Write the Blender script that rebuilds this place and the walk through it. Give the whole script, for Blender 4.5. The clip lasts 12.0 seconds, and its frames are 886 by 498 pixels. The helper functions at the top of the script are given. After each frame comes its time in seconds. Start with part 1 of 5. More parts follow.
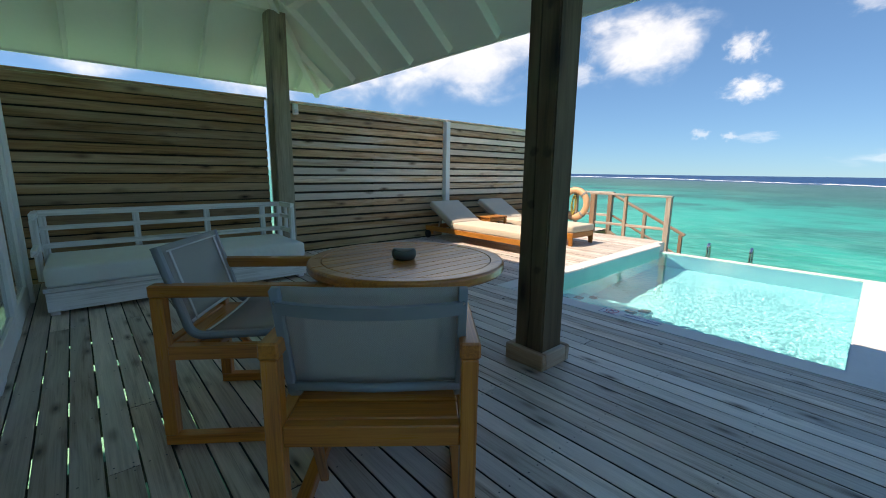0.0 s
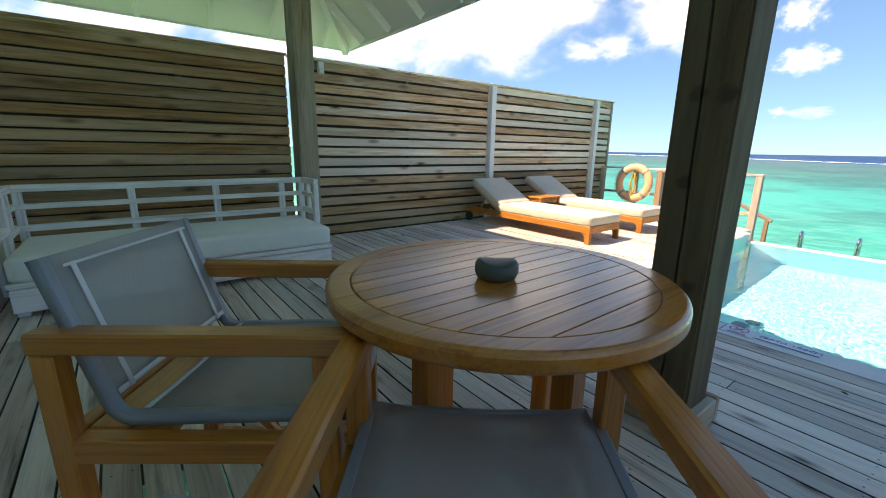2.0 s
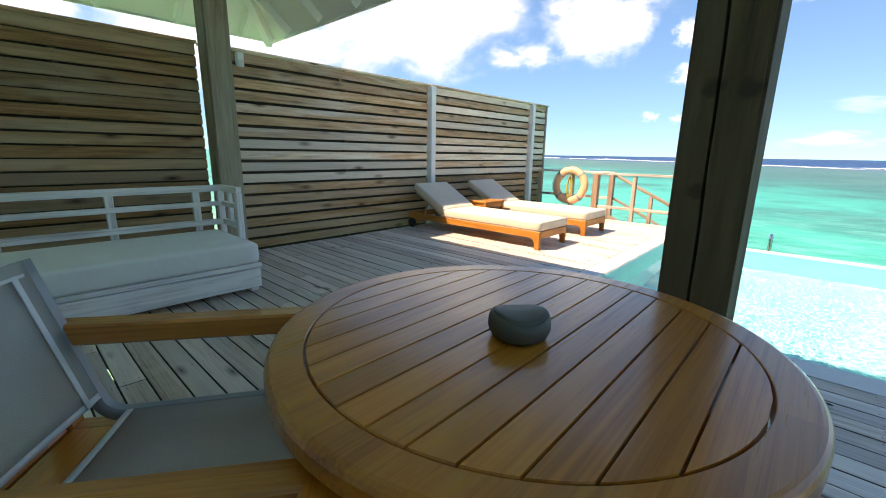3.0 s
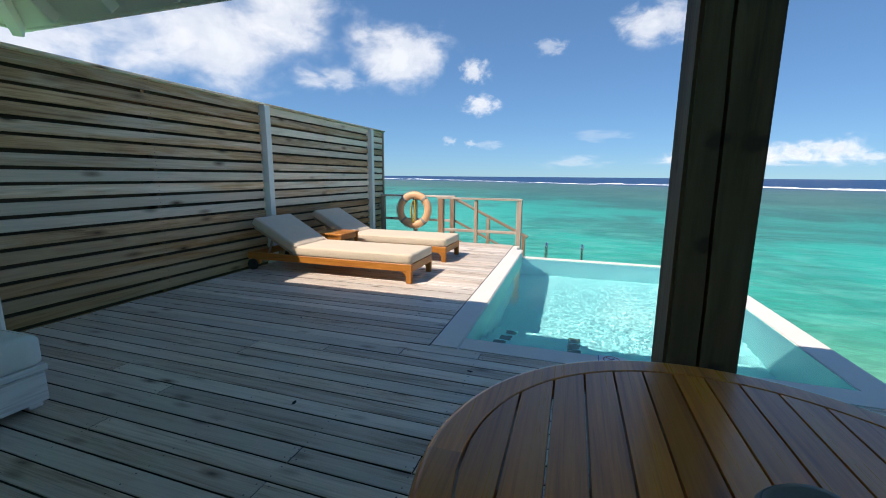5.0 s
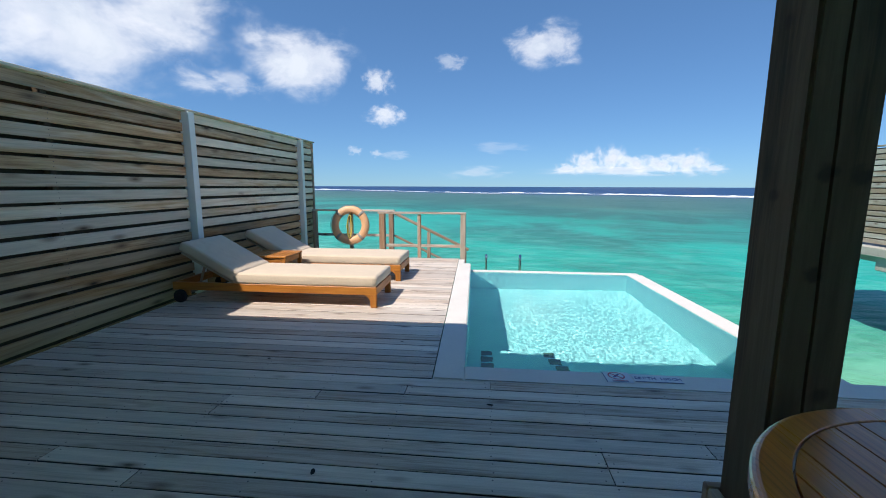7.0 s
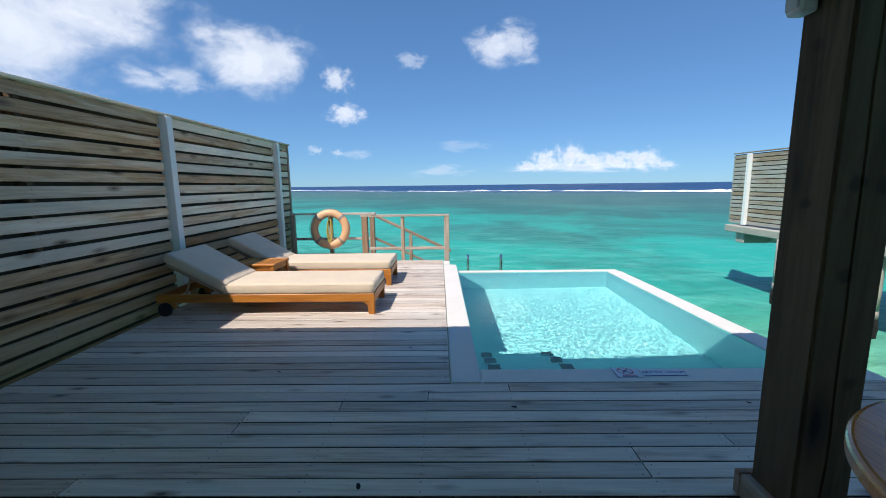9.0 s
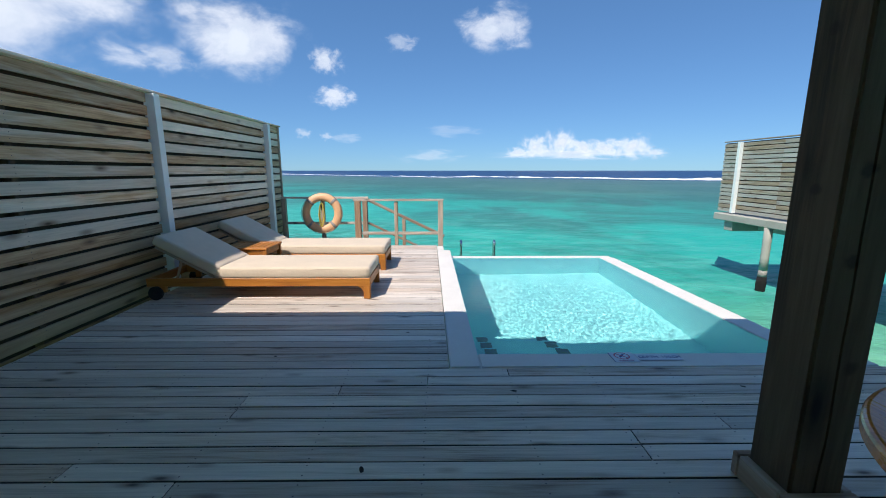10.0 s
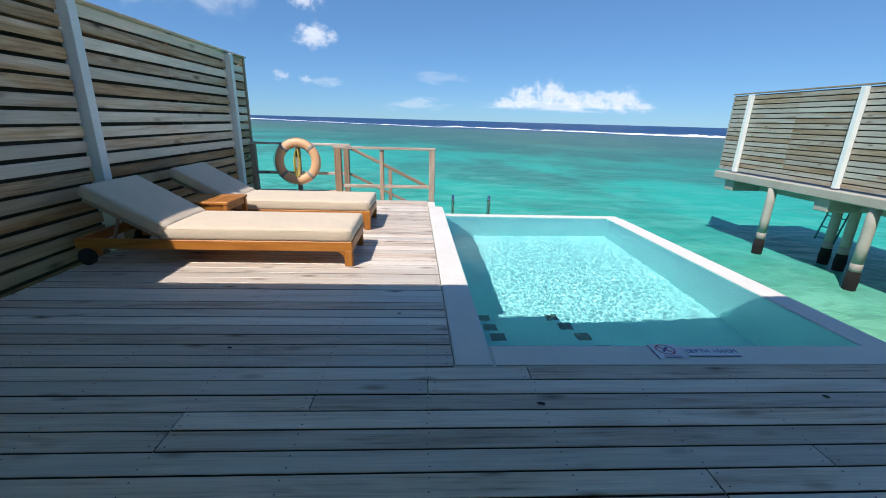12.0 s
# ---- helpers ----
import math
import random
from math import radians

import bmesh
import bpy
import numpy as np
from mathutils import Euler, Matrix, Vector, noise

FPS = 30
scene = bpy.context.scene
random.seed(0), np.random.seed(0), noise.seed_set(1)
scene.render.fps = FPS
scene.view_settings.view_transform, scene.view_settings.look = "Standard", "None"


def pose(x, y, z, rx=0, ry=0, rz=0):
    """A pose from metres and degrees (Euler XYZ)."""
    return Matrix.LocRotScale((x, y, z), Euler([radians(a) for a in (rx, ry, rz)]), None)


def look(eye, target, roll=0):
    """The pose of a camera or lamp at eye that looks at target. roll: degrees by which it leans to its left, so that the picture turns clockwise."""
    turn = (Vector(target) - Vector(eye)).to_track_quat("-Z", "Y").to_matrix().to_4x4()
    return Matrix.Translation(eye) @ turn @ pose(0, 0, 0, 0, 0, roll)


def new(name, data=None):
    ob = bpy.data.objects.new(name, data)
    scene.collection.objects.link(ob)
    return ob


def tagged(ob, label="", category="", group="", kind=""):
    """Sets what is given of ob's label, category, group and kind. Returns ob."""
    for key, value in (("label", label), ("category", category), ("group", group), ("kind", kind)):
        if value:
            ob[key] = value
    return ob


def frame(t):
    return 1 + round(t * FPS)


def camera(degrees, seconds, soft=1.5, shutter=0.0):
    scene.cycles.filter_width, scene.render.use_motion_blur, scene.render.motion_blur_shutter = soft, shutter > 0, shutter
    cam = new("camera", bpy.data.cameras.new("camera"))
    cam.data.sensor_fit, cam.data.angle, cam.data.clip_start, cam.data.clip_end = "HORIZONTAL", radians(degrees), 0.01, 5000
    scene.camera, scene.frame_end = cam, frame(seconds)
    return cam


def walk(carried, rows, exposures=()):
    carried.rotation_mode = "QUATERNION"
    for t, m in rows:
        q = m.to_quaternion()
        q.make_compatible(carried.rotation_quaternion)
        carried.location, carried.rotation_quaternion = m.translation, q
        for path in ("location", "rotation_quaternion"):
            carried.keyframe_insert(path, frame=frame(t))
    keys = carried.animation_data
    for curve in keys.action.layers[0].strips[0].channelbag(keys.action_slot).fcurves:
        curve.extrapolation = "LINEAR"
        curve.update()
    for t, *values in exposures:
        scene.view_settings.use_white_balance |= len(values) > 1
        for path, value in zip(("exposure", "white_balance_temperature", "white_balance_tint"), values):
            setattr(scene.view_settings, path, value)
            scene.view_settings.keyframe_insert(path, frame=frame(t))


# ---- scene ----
cam = camera(94.0, 12.0, soft=1.0)
PATH = [
    (0, (0.229, 0.184, 1.167), (1.532, 1.656, 0.801), 0.7),
    (0.5, (0.339, 0.352, 1.15), (1.54, 1.901, 0.754), 1.0),
    (1, (0.432, 0.597, 1.108), (1.581, 2.175, 0.675), 1.1),
    (1.5, (0.535, 0.804, 1.088), (1.683, 2.377, 0.631), 1.1),
    (2, (0.604, 0.998, 1.091), (1.796, 2.534, 0.621), 0.9),
    (2.5, (0.688, 1.186, 1.073), (1.977, 2.642, 0.607), 1.0),
    (3, (0.738, 1.358, 1.09), (2.164, 2.685, 0.639), 0.9),
    (3.5, (0.762, 1.554, 1.112), (2.338, 2.711, 0.689), 0.5),
    (5.5, (0.842, 2.176, 1.204), (2.757, 2.651, 0.873), 0.6),
    (6, (0.813, 2.348, 1.221), (2.754, 2.71, 0.902), 0.6),
    (6.5, (0.814, 2.505, 1.24), (2.772, 2.774, 0.931), 0.4),
    (7, (0.901, 2.655, 1.248), (2.868, 2.852, 0.948), 0.2),
    (7.5, (0.97, 2.77, 1.266), (2.944, 2.911, 0.975), -0.2),
    (9.5, (0.846, 3.018, 1.304), (2.818, 3.019, 0.974), -0.5),
    (10, (0.892, 3.047, 1.288), (2.856, 3.028, 0.914), -0.0),
    (10.5, (1.01, 3.075, 1.252), (2.963, 3.036, 0.823), 0.5),
    (11, (1.183, 3.101, 1.251), (3.121, 3.038, 0.759), 1.0),
    (11.5, (1.36, 3.118, 1.244), (3.281, 3.032, 0.694), 1.3),
    (12, (1.576, 3.154, 1.221), (3.482, 3.054, 0.625), 1.6),
]
EXPOSURE = [(0.0, 1.0, 7600, 16), (1.0, 1.32, 8300, 18), (1.5, 1.54, 8600, 20), (3.0, 1.66, 8600, 21), (3.7, 1.35, 8100, 19), (5.5, 0.7, 6800, 14), (12.0, 0.68, 6500, 14)]
walk(cam, [(t, look(eye, target, roll)) for t, eye, target, roll in PATH], EXPOSURE)

# ---- sky, sun ----
SUN_DIR = Vector((-0.552, 0.437, 1.0)).normalized()
world = bpy.data.worlds.new("world")
scene.world = world
world.use_nodes = True
wn, wl = world.node_tree.nodes, world.node_tree.links
sky = wn.new("ShaderNodeTexSky")
sky.sky_type = "NISHITA"
sky.sun_disc = False
sky.sun_elevation = math.asin(SUN_DIR.z)
sky.sun_rotation = math.atan2(SUN_DIR.x, SUN_DIR.y)
sky.altitude = 0.0
sky.air_density, sky.dust_density, sky.ozone_density = 0.8, 0.0, 3.0
tint = wn.new("ShaderNodeMix")
tint.data_type, tint.blend_type = "RGBA", "MULTIPLY"
tint.inputs[0].default_value = 1.0
tint.inputs[7].default_value = (0.44, 0.78, 1.14, 1)
soften = wn.new("ShaderNodeGamma")
soften.inputs[1].default_value = 0.62
wl.new(sky.outputs[0], soften.inputs[0])
wl.new(soften.outputs[0], tint.inputs[6])
wl.new(tint.outputs[2], wn["Background"].inputs[0])
wn["Background"].inputs[1].default_value = 0.128
scene.cycles.max_bounces, scene.cycles.diffuse_bounces = 16, 8
sun = new("sun", bpy.data.lights.new("sun", "SUN"))
sun.data.energy, sun.data.angle, sun.data.color = 3.4, radians(0.53), (1.0, 0.95, 0.87)
sun.data.cycles.is_caustics_light = True
sun.matrix_world = look(SUN_DIR * 50, (0, 0, 0))


# ---- materials ----
def mat_base(name, rough=0.6, metal=0.0):
    m = bpy.data.materials.new(name)
    m.use_nodes = True
    nt = m.node_tree
    b = nt.nodes["Principled BSDF"]
    b.inputs["Roughness"].default_value, b.inputs["Metallic"].default_value = rough, metal
    return m, nt, b


def math_node(nt, op, a, b=None, clamp=False):
    n = nt.nodes.new("ShaderNodeMath")
    n.operation, n.use_clamp = op, clamp
    for i, v in enumerate((a, b)):
        if v is None:
            continue
        if isinstance(v, (int, float)):
            n.inputs[i].default_value = v
        else:
            nt.links.new(v, n.inputs[i])
    return n.outputs[0]


def ramp(nt, fac, stops, mode="LINEAR"):
    n = nt.nodes.new("ShaderNodeValToRGB")
    e = n.color_ramp.elements
    while len(e) < len(stops):
        e.new(0.5)
    for el, (p, c) in zip(e, stops):
        el.position, el.color = p, (*c, 1)
    n.color_ramp.interpolation = mode
    nt.links.new(fac, n.inputs[0])
    return n.outputs[0]


def grey(v):
    return (v, v, v)


def mixc(nt, fac, a, b, blend="MIX"):
    n = nt.nodes.new("ShaderNodeMix")
    n.data_type, n.blend_type = "RGBA", blend
    for sock, v in ((n.inputs[0], fac), (n.inputs[6], a), (n.inputs[7], b)):
        if isinstance(v, (int, float)):
            sock.default_value = v
        elif isinstance(v, tuple):
            sock.default_value = (*v, 1)
        else:
            nt.links.new(v, sock)
    return n.outputs[2]


def coords(nt, scale=(1, 1, 1), per_piece=True, world_space=False):
    """Object coordinates, shifted for each piece by its own random number."""
    if world_space:
        v = nt.nodes.new("ShaderNodeNewGeometry").outputs["Position"]
    else:
        v = nt.nodes.new("ShaderNodeTexCoord").outputs["Object"]
    if per_piece:
        info = nt.nodes.new("ShaderNodeObjectInfo")
        s = nt.nodes.new("ShaderNodeVectorMath")
        s.operation = "MULTIPLY_ADD"
        s.inputs[1].default_value = (1, 1, 1)
        c = nt.nodes.new("ShaderNodeCombineXYZ")
        r = math_node(nt, "MULTIPLY", info.outputs["Random"], 37.0)
        for i in range(3):
            nt.links.new(r, c.inputs[i])
        nt.links.new(v, s.inputs[0])
        nt.links.new(c.outputs[0], s.inputs[2])
        v = s.outputs[0]
    mp = nt.nodes.new("ShaderNodeMapping")
    mp.inputs["Scale"].default_value = scale
    nt.links.new(v, mp.inputs[0])
    return mp.outputs[0]


def noise_tex(nt, vec, scale, detail=4, rough=0.55, distort=0.0):
    n = nt.nodes.new("ShaderNodeTexNoise")
    n.inputs["Scale"].default_value, n.inputs["Detail"].default_value = scale, detail
    n.inputs["Roughness"].default_value, n.inputs["Distortion"].default_value = rough, distort
    nt.links.new(vec, n.inputs["Vector"])
    return n.outputs[0]


def bump(nt, b, height, strength=0.3, dist=0.01):
    n = nt.nodes.new("ShaderNodeBump")
    n.inputs["Strength"].default_value, n.inputs["Distance"].default_value = strength, dist
    nt.links.new(height, n.inputs["Height"])
    nt.links.new(n.outputs[0], b.inputs["Normal"])


def wood(name, dark, mid, light, rough=0.7, worn=None, worn_amount=0.5, knots=0.5, grain=1.0, tint=0.35, relief=0.35, coat=0.0, uneven=0.0, knot_size=1.0):
    """Sawn wood with the grain along the piece's own x axis; worn: a weathered colour laid over it in patches."""
    m, nt, b = mat_base(name, rough)
    fine = noise_tex(nt, coords(nt, (1.6, 120 * grain, 120 * grain)), 1.0, 6, 0.65, 0.9)
    broad = noise_tex(nt, coords(nt, (1.1, 11, 11)), 1.0, 4, 0.6, 1.6)
    f = math_node(nt, "ADD", math_node(nt, "MULTIPLY", fine, 0.5), math_node(nt, "MULTIPLY", broad, 0.5))
    col = ramp(nt, f, [(0.32, dark), (0.5, mid), (0.68, light)])
    if worn:
        w = noise_tex(nt, coords(nt, (0.55, 5, 5)), 1.0, 4, 0.6, 0.6)
        if uneven:
            # some pieces are bleached all over, others hardly at all
            own = nt.nodes.new("ShaderNodeTexWhiteNoise")
            own.noise_dimensions = "1D"
            nt.links.new(nt.nodes.new("ShaderNodeObjectInfo").outputs["Random"], own.inputs["W"])
            w = math_node(nt, "ADD", w, math_node(nt, "MULTIPLY", math_node(nt, "SUBTRACT", own.outputs["Value"], 0.5), uneven))
        wf = ramp(nt, w, [(0.5 - 0.18 * worn_amount - 0.08, grey(0)), (0.62 - 0.1 * worn_amount, grey(1))])
        worn_c = ramp(nt, f, [(0.3, tuple(c * 0.72 for c in worn)), (0.7, tuple(min(1, c * 1.18) for c in worn))])
        col = mixc(nt, wf, col, worn_c)
    if knots > 0:
        v = nt.nodes.new("ShaderNodeTexVoronoi")
        v.inputs["Scale"].default_value = 1.0
        nt.links.new(coords(nt, (2.6 / knot_size, 8.0 / knot_size, 8.0 / knot_size)), v.inputs["Vector"])
        halo = ramp(nt, v.outputs["Distance"], [(0.06, grey(knots * 0.75)), (0.26, grey(0))], "EASE")
        col = mixc(nt, halo, col, tuple(c * 0.9 for c in dark))
        kf = ramp(nt, v.outputs["Distance"], [(0.035, grey(knots)), (0.09, grey(0))])
        col = mixc(nt, kf, col, tuple(c * 0.3 for c in dark))
    info = nt.nodes.new("ShaderNodeObjectInfo")
    br = ramp(nt, info.outputs["Random"], [(0.0, grey(1 - tint)), (1.0, grey(1 + tint * 0.45))])
    col = mixc(nt, 1.0, col, br, "MULTIPLY")
    nt.links.new(col, b.inputs["Base Color"])
    nt.links.new(ramp(nt, f, [(0.3, grey(min(1, rough + 0.12))), (0.7, grey(rough - 0.08))]), b.inputs["Roughness"])
    bump(nt, b, f, relief, 0.004)
    b.inputs["Coat Weight"].default_value, b.inputs["Coat Roughness"].default_value = coat, 0.16
    return m


def paint(name, colour, rough=0.5, dirt=0.12, dirt_colour=(0.35, 0.34, 0.28), scale=3.0, relief=0.12, metal=0.0):
    m, nt, b = mat_base(name, rough, metal)
    n1 = noise_tex(nt, coords(nt), scale, 5, 0.6)
    n2 = noise_tex(nt, coords(nt), scale * 22, 3, 0.6)
    f = math_node(nt, "ADD", math_node(nt, "MULTIPLY", n1, 0.7), math_node(nt, "MULTIPLY", n2, 0.3))
    d = ramp(nt, f, [(0.44, grey(0)), (0.72, grey(dirt))])
    nt.links.new(mixc(nt, d, colour, dirt_colour), b.inputs["Base Color"])
    bump(nt, b, n2, relief, 0.003)
    return m


def brushed_paint(name, colour, wood_colour, amount=0.4):
    """White-washed timber: the grain shows through a thin coat."""
    m, nt, b = mat_base(name, 0.65)
    fine = noise_tex(nt, coords(nt, (1.5, 50, 50)), 1.0, 5, 0.65, 0.3)
    patch = noise_tex(nt, coords(nt, (2, 6, 6)), 1.0, 3)
    f = math_node(nt, "ADD", math_node(nt, "MULTIPLY", fine, 0.6), math_node(nt, "MULTIPLY", patch, 0.4))
    d = ramp(nt, f, [(0.46, grey(0)), (0.66, grey(amount))])
    nt.links.new(mixc(nt, d, colour, wood_colour), b.inputs["Base Color"])
    bump(nt, b, fine, 0.3, 0.003)
    return m


def cloth(name, colour, weave=900.0, rough=0.9, dark=0.8, see=0.0):
    m, nt, b = mat_base(name, rough)
    v = coords(nt, per_piece=False)
    ch = nt.nodes.new("ShaderNodeTexChecker")
    ch.inputs["Scale"].default_value = weave
    nt.links.new(v, ch.inputs["Vector"])
    big = noise_tex(nt, v, 5.0, 4, 0.6)
    base = mixc(nt, ramp(nt, big, [(0.35, grey(0)), (0.7, grey(1))]), tuple(c * dark for c in colour), colour)
    nt.links.new(mixc(nt, ch.outputs["Fac"], base, mixc(nt, 0.3, base, (0, 0, 0)) if see else base), b.inputs["Base Color"])
    b.inputs["Sheen Weight"].default_value = 0.15
    if see:
        # thin weave: some light comes through it, and some shows through the holes
        tl, tp = nt.nodes.new("ShaderNodeBsdfTranslucent"), nt.nodes.new("ShaderNodeBsdfTransparent")
        tl.inputs[0].default_value = (*[min(0.85, c * 1.7) for c in colour], 1)
        m1, m2 = nt.nodes.new("ShaderNodeMixShader"), nt.nodes.new("ShaderNodeMixShader")
        m1.inputs[0].default_value, m2.inputs[0].default_value = 0.3, see
        nt.links.new(b.outputs[0], m1.inputs[1])
        nt.links.new(tl.outputs[0], m1.inputs[2])
        nt.links.new(m1.outputs[0], m2.inputs[1])
        nt.links.new(tp.outputs[0], m2.inputs[2])
        nt.links.new(m2.outputs[0], nt.nodes["Material Output"].inputs[0])
    n2 = noise_tex(nt, v, 9.0, 3, 0.5)
    bump(nt, b, n2, 0.45, 0.02)
    return m


DECK = wood("weathered_deck_wood", (0.17, 0.105, 0.065), (0.57, 0.455, 0.355), (0.76, 0.65, 0.55), 0.40, (0.71, 0.63, 0.545), 0.38, 0.9, 0.8, 0.28, 1.0, uneven=0.3)
# Board flanks: shade between the boards put into the colour.
DECK_EDGE = wood("gap_shade_board_edge", (0.02, 0.018, 0.015), (0.045, 0.04, 0.034), (0.08, 0.07, 0.06), 0.85, None, 0, 0.2)
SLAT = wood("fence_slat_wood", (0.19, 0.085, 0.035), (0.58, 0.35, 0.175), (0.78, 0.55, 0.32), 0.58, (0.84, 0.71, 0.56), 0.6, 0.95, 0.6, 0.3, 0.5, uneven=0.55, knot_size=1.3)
SLAT_BROWN = wood("brown_slat_wood", (0.12, 0.055, 0.018), (0.36, 0.19, 0.07), (0.50, 0.29, 0.12), 0.72, (0.50, 0.35, 0.21), 0.25, 0.9, 0.6, 0.28, 0.5, uneven=0.3, knot_size=1.3)
# Near-black wood behind slat and board gaps; their shade is put into the colour.
GAP_SHADE_WOOD = wood("gap_shade_wood", (0.03, 0.022, 0.015), (0.06, 0.045, 0.03), (0.09, 0.068, 0.045), 0.8, None, 0, 0.3)
# Same timber as the pale post, with its backlit shade put into the colour.
POST_SHADED = wood("shaded_rough_post_wood", (0.022, 0.013, 0.006), (0.066, 0.038, 0.016), (0.13, 0.076, 0.032), 0.75, (0.125, 0.085, 0.044), 0.25, 0.9, 0.28, 0.1, 0.9, knot_size=2.2)


def knot_stains(m, spots, colour):
    """Large resinous knots on a post: height, across, depth and radius of each, in the timber's own axes."""
    nt = m.node_tree
    b = nt.nodes["Principled BSDF"]
    col = b.inputs["Base Color"].links[0].from_socket
    tc = nt.nodes.new("ShaderNodeTexCoord").outputs["Object"]
    warp = noise_tex(nt, tc, 22.0, 4, 0.6)
    for at, radius in spots:
        d = nt.nodes.new("ShaderNodeVectorMath")
        d.operation = "DISTANCE"
        nt.links.new(tc, d.inputs[0])
        d.inputs[1].default_value = at
        r = math_node(nt, "ADD", math_node(nt, "DIVIDE", d.outputs["Value"], radius), math_node(nt, "MULTIPLY", math_node(nt, "SUBTRACT", warp, 0.5), 1.4))
        col = mixc(nt, ramp(nt, r, [(0.3, grey(0.8)), (1.15, grey(0.0))], "EASE"), col, colour)
    nt.links.new(col, b.inputs["Base Color"])


knot_stains(POST_SHADED, [((1.292, -0.027, -0.1025), 0.04), ((1.281, 0.069, -0.1025), 0.045), ((0.986, -0.025, -0.1025), 0.035), ((1.224, -0.1025, -0.003), 0.03), ((2.05, 0.03, -0.1025), 0.04),
                   ((0.60, 0.04, -0.1025), 0.035), ((1.75, -0.1025, 0.02), 0.03)], (0.045, 0.022, 0.009))
POST_PALE = wood("pale_post_wood", (0.12, 0.09, 0.052), (0.28, 0.23, 0.15), (0.40, 0.34, 0.235), 0.75, (0.38, 0.34, 0.25), 0.3, 0.8, 0.5, 0.1, 0.6, knot_size=1.8)
TEAK = wood("oiled_teak", (0.32, 0.082, 0.008), (0.62, 0.195, 0.020), (0.76, 0.30, 0.045), 0.30, None, 0, 0.12, 0.8, 0.22, 0.15, 0.7)
TEAK_GOLD = wood("golden_teak", (0.26, 0.082, 0.010), (0.44, 0.16, 0.021), (0.54, 0.225, 0.042), 0.42, None, 0, 0.15, 0.8, 0.15, 0.15)
RAIL = wood("weathered_rail_wood", (0.18, 0.095, 0.05), (0.34, 0.205, 0.12), (0.47, 0.33, 0.215), 0.7, (0.48, 0.40, 0.32), 0.2, 0.4, 0.8, 0.2)
WHITE = paint("white_gloss_paint", (0.80, 0.82, 0.80), 0.4, 0.12)
CEIL = paint("white_ceiling_paint", (0.87, 0.86, 0.77), 0.55, 0.10, (0.5, 0.52, 0.42), 1.2)
FPOST = paint("pale_post_paint", (0.76, 0.79, 0.78), 0.5, 0.2)
WASH = brushed_paint("white_washed_timber", (0.80, 0.80, 0.77), (0.34, 0.31, 0.26), 0.8)
COPING = paint("pale_terrazzo", (0.72, 0.69, 0.64), 0.55, 0.3, (0.45, 0.42, 0.38), 2.5)
ALU = paint("grey_powder_coat", (0.25, 0.285, 0.30), 0.4, 0.1, (0.1, 0.12, 0.13), 8)
MESH_CLOTH = cloth("grey_mesh_fabric", (0.55, 0.55, 0.51), 420.0, 0.7, 0.92, 0.38)
HEM = paint("pale_mesh_hem", (0.62, 0.64, 0.64), 0.6, 0.1)
CREAM = cloth("cream_canvas", (0.67, 0.55, 0.41), 700.0, 0.9, 0.93)
PALE = cloth("pale_green_white_canvas", (0.74, 0.77, 0.72), 700.0, 0.9, 0.95)
STEEL = paint("polished_steel", (0.6, 0.6, 0.6), 0.12, 0.05, (0.3, 0.3, 0.3), 10, 0.02, 1.0)
SCREW = paint("dull_screw_steel", (0.10, 0.10, 0.11), 0.5, 0.1, (0.03, 0.03, 0.03), 30, 0.05, 0.6)
RUBBER = paint("black_rubber", (0.02, 0.02, 0.02), 0.7, 0.2, (0.1, 0.09, 0.08))
BLACK = paint("black_hole", (0.012, 0.010, 0.008), 0.9, 0.1, (0.02, 0.02, 0.02))
ORANGE = paint("faded_orange_shell", (0.74, 0.42, 0.22), 0.5, 0.45, (0.72, 0.50, 0.34), 4)
BAND = paint("grey_band", (0.30, 0.27, 0.24), 0.6, 0.2)
ROPE = paint("yellow_rope", (0.55, 0.42, 0.08), 0.8, 0.3, (0.2, 0.16, 0.05), 30)
ROPE_DARK = paint("old_dark_rope", (0.10, 0.08, 0.06), 0.85, 0.2)
STONE = paint("green_grey_stoneware", (0.075, 0.08, 0.065), 0.45, 0.3, (0.14, 0.13, 0.10), 9)
TILE = paint("dark_green_tile", (0.055, 0.115, 0.075), 0.25, 0.2, (0.06, 0.10, 0.08), 12)
CONCRETE = paint("pale_concrete", (0.40, 0.38, 0.33), 0.8, 0.5, (0.22, 0.20, 0.15), 1.6, 0.3)
BARNACLE = paint("dark_tide_crust", (0.005, 0.0045, 0.004), 0.95, 0.10, (0.08, 0.065, 0.045), 7, 0.8)
NB_SLAT = wood("neighbour_slat_wood", (0.17, 0.11, 0.06), (0.30, 0.23, 0.15), (0.40, 0.34, 0.25), 0.72, (0.42, 0.41, 0.36), 0.4, 0.7, 0.8, 0.14, uneven=0.35)
SIGN_WHITE = paint("sign_plate", (0.66, 0.68, 0.72), 0.4, 0.15)
SIGN_RED = paint("sign_red", (0.50, 0.05, 0.10), 0.5, 0.1, (0.4, 0.2, 0.2))
SIGN_BLUE = paint("sign_blue", (0.03, 0.06, 0.20), 0.5, 0.1, (0.2, 0.2, 0.3))
LADDER_TEAL = paint("teal_ladder", (0.02, 0.17, 0.18), 0.4, 0.1)


def pool_plaster():
    m, nt, b = mat_base("pool_plaster", 0.5)
    n = noise_tex(nt, coords(nt, per_piece=False), 2.5, 5, 0.6)
    nt.links.new(ramp(nt, n, [(0.3, (0.26, 0.62, 0.615)), (0.7, (0.32, 0.68, 0.67))]), b.inputs["Base Color"])
    return m


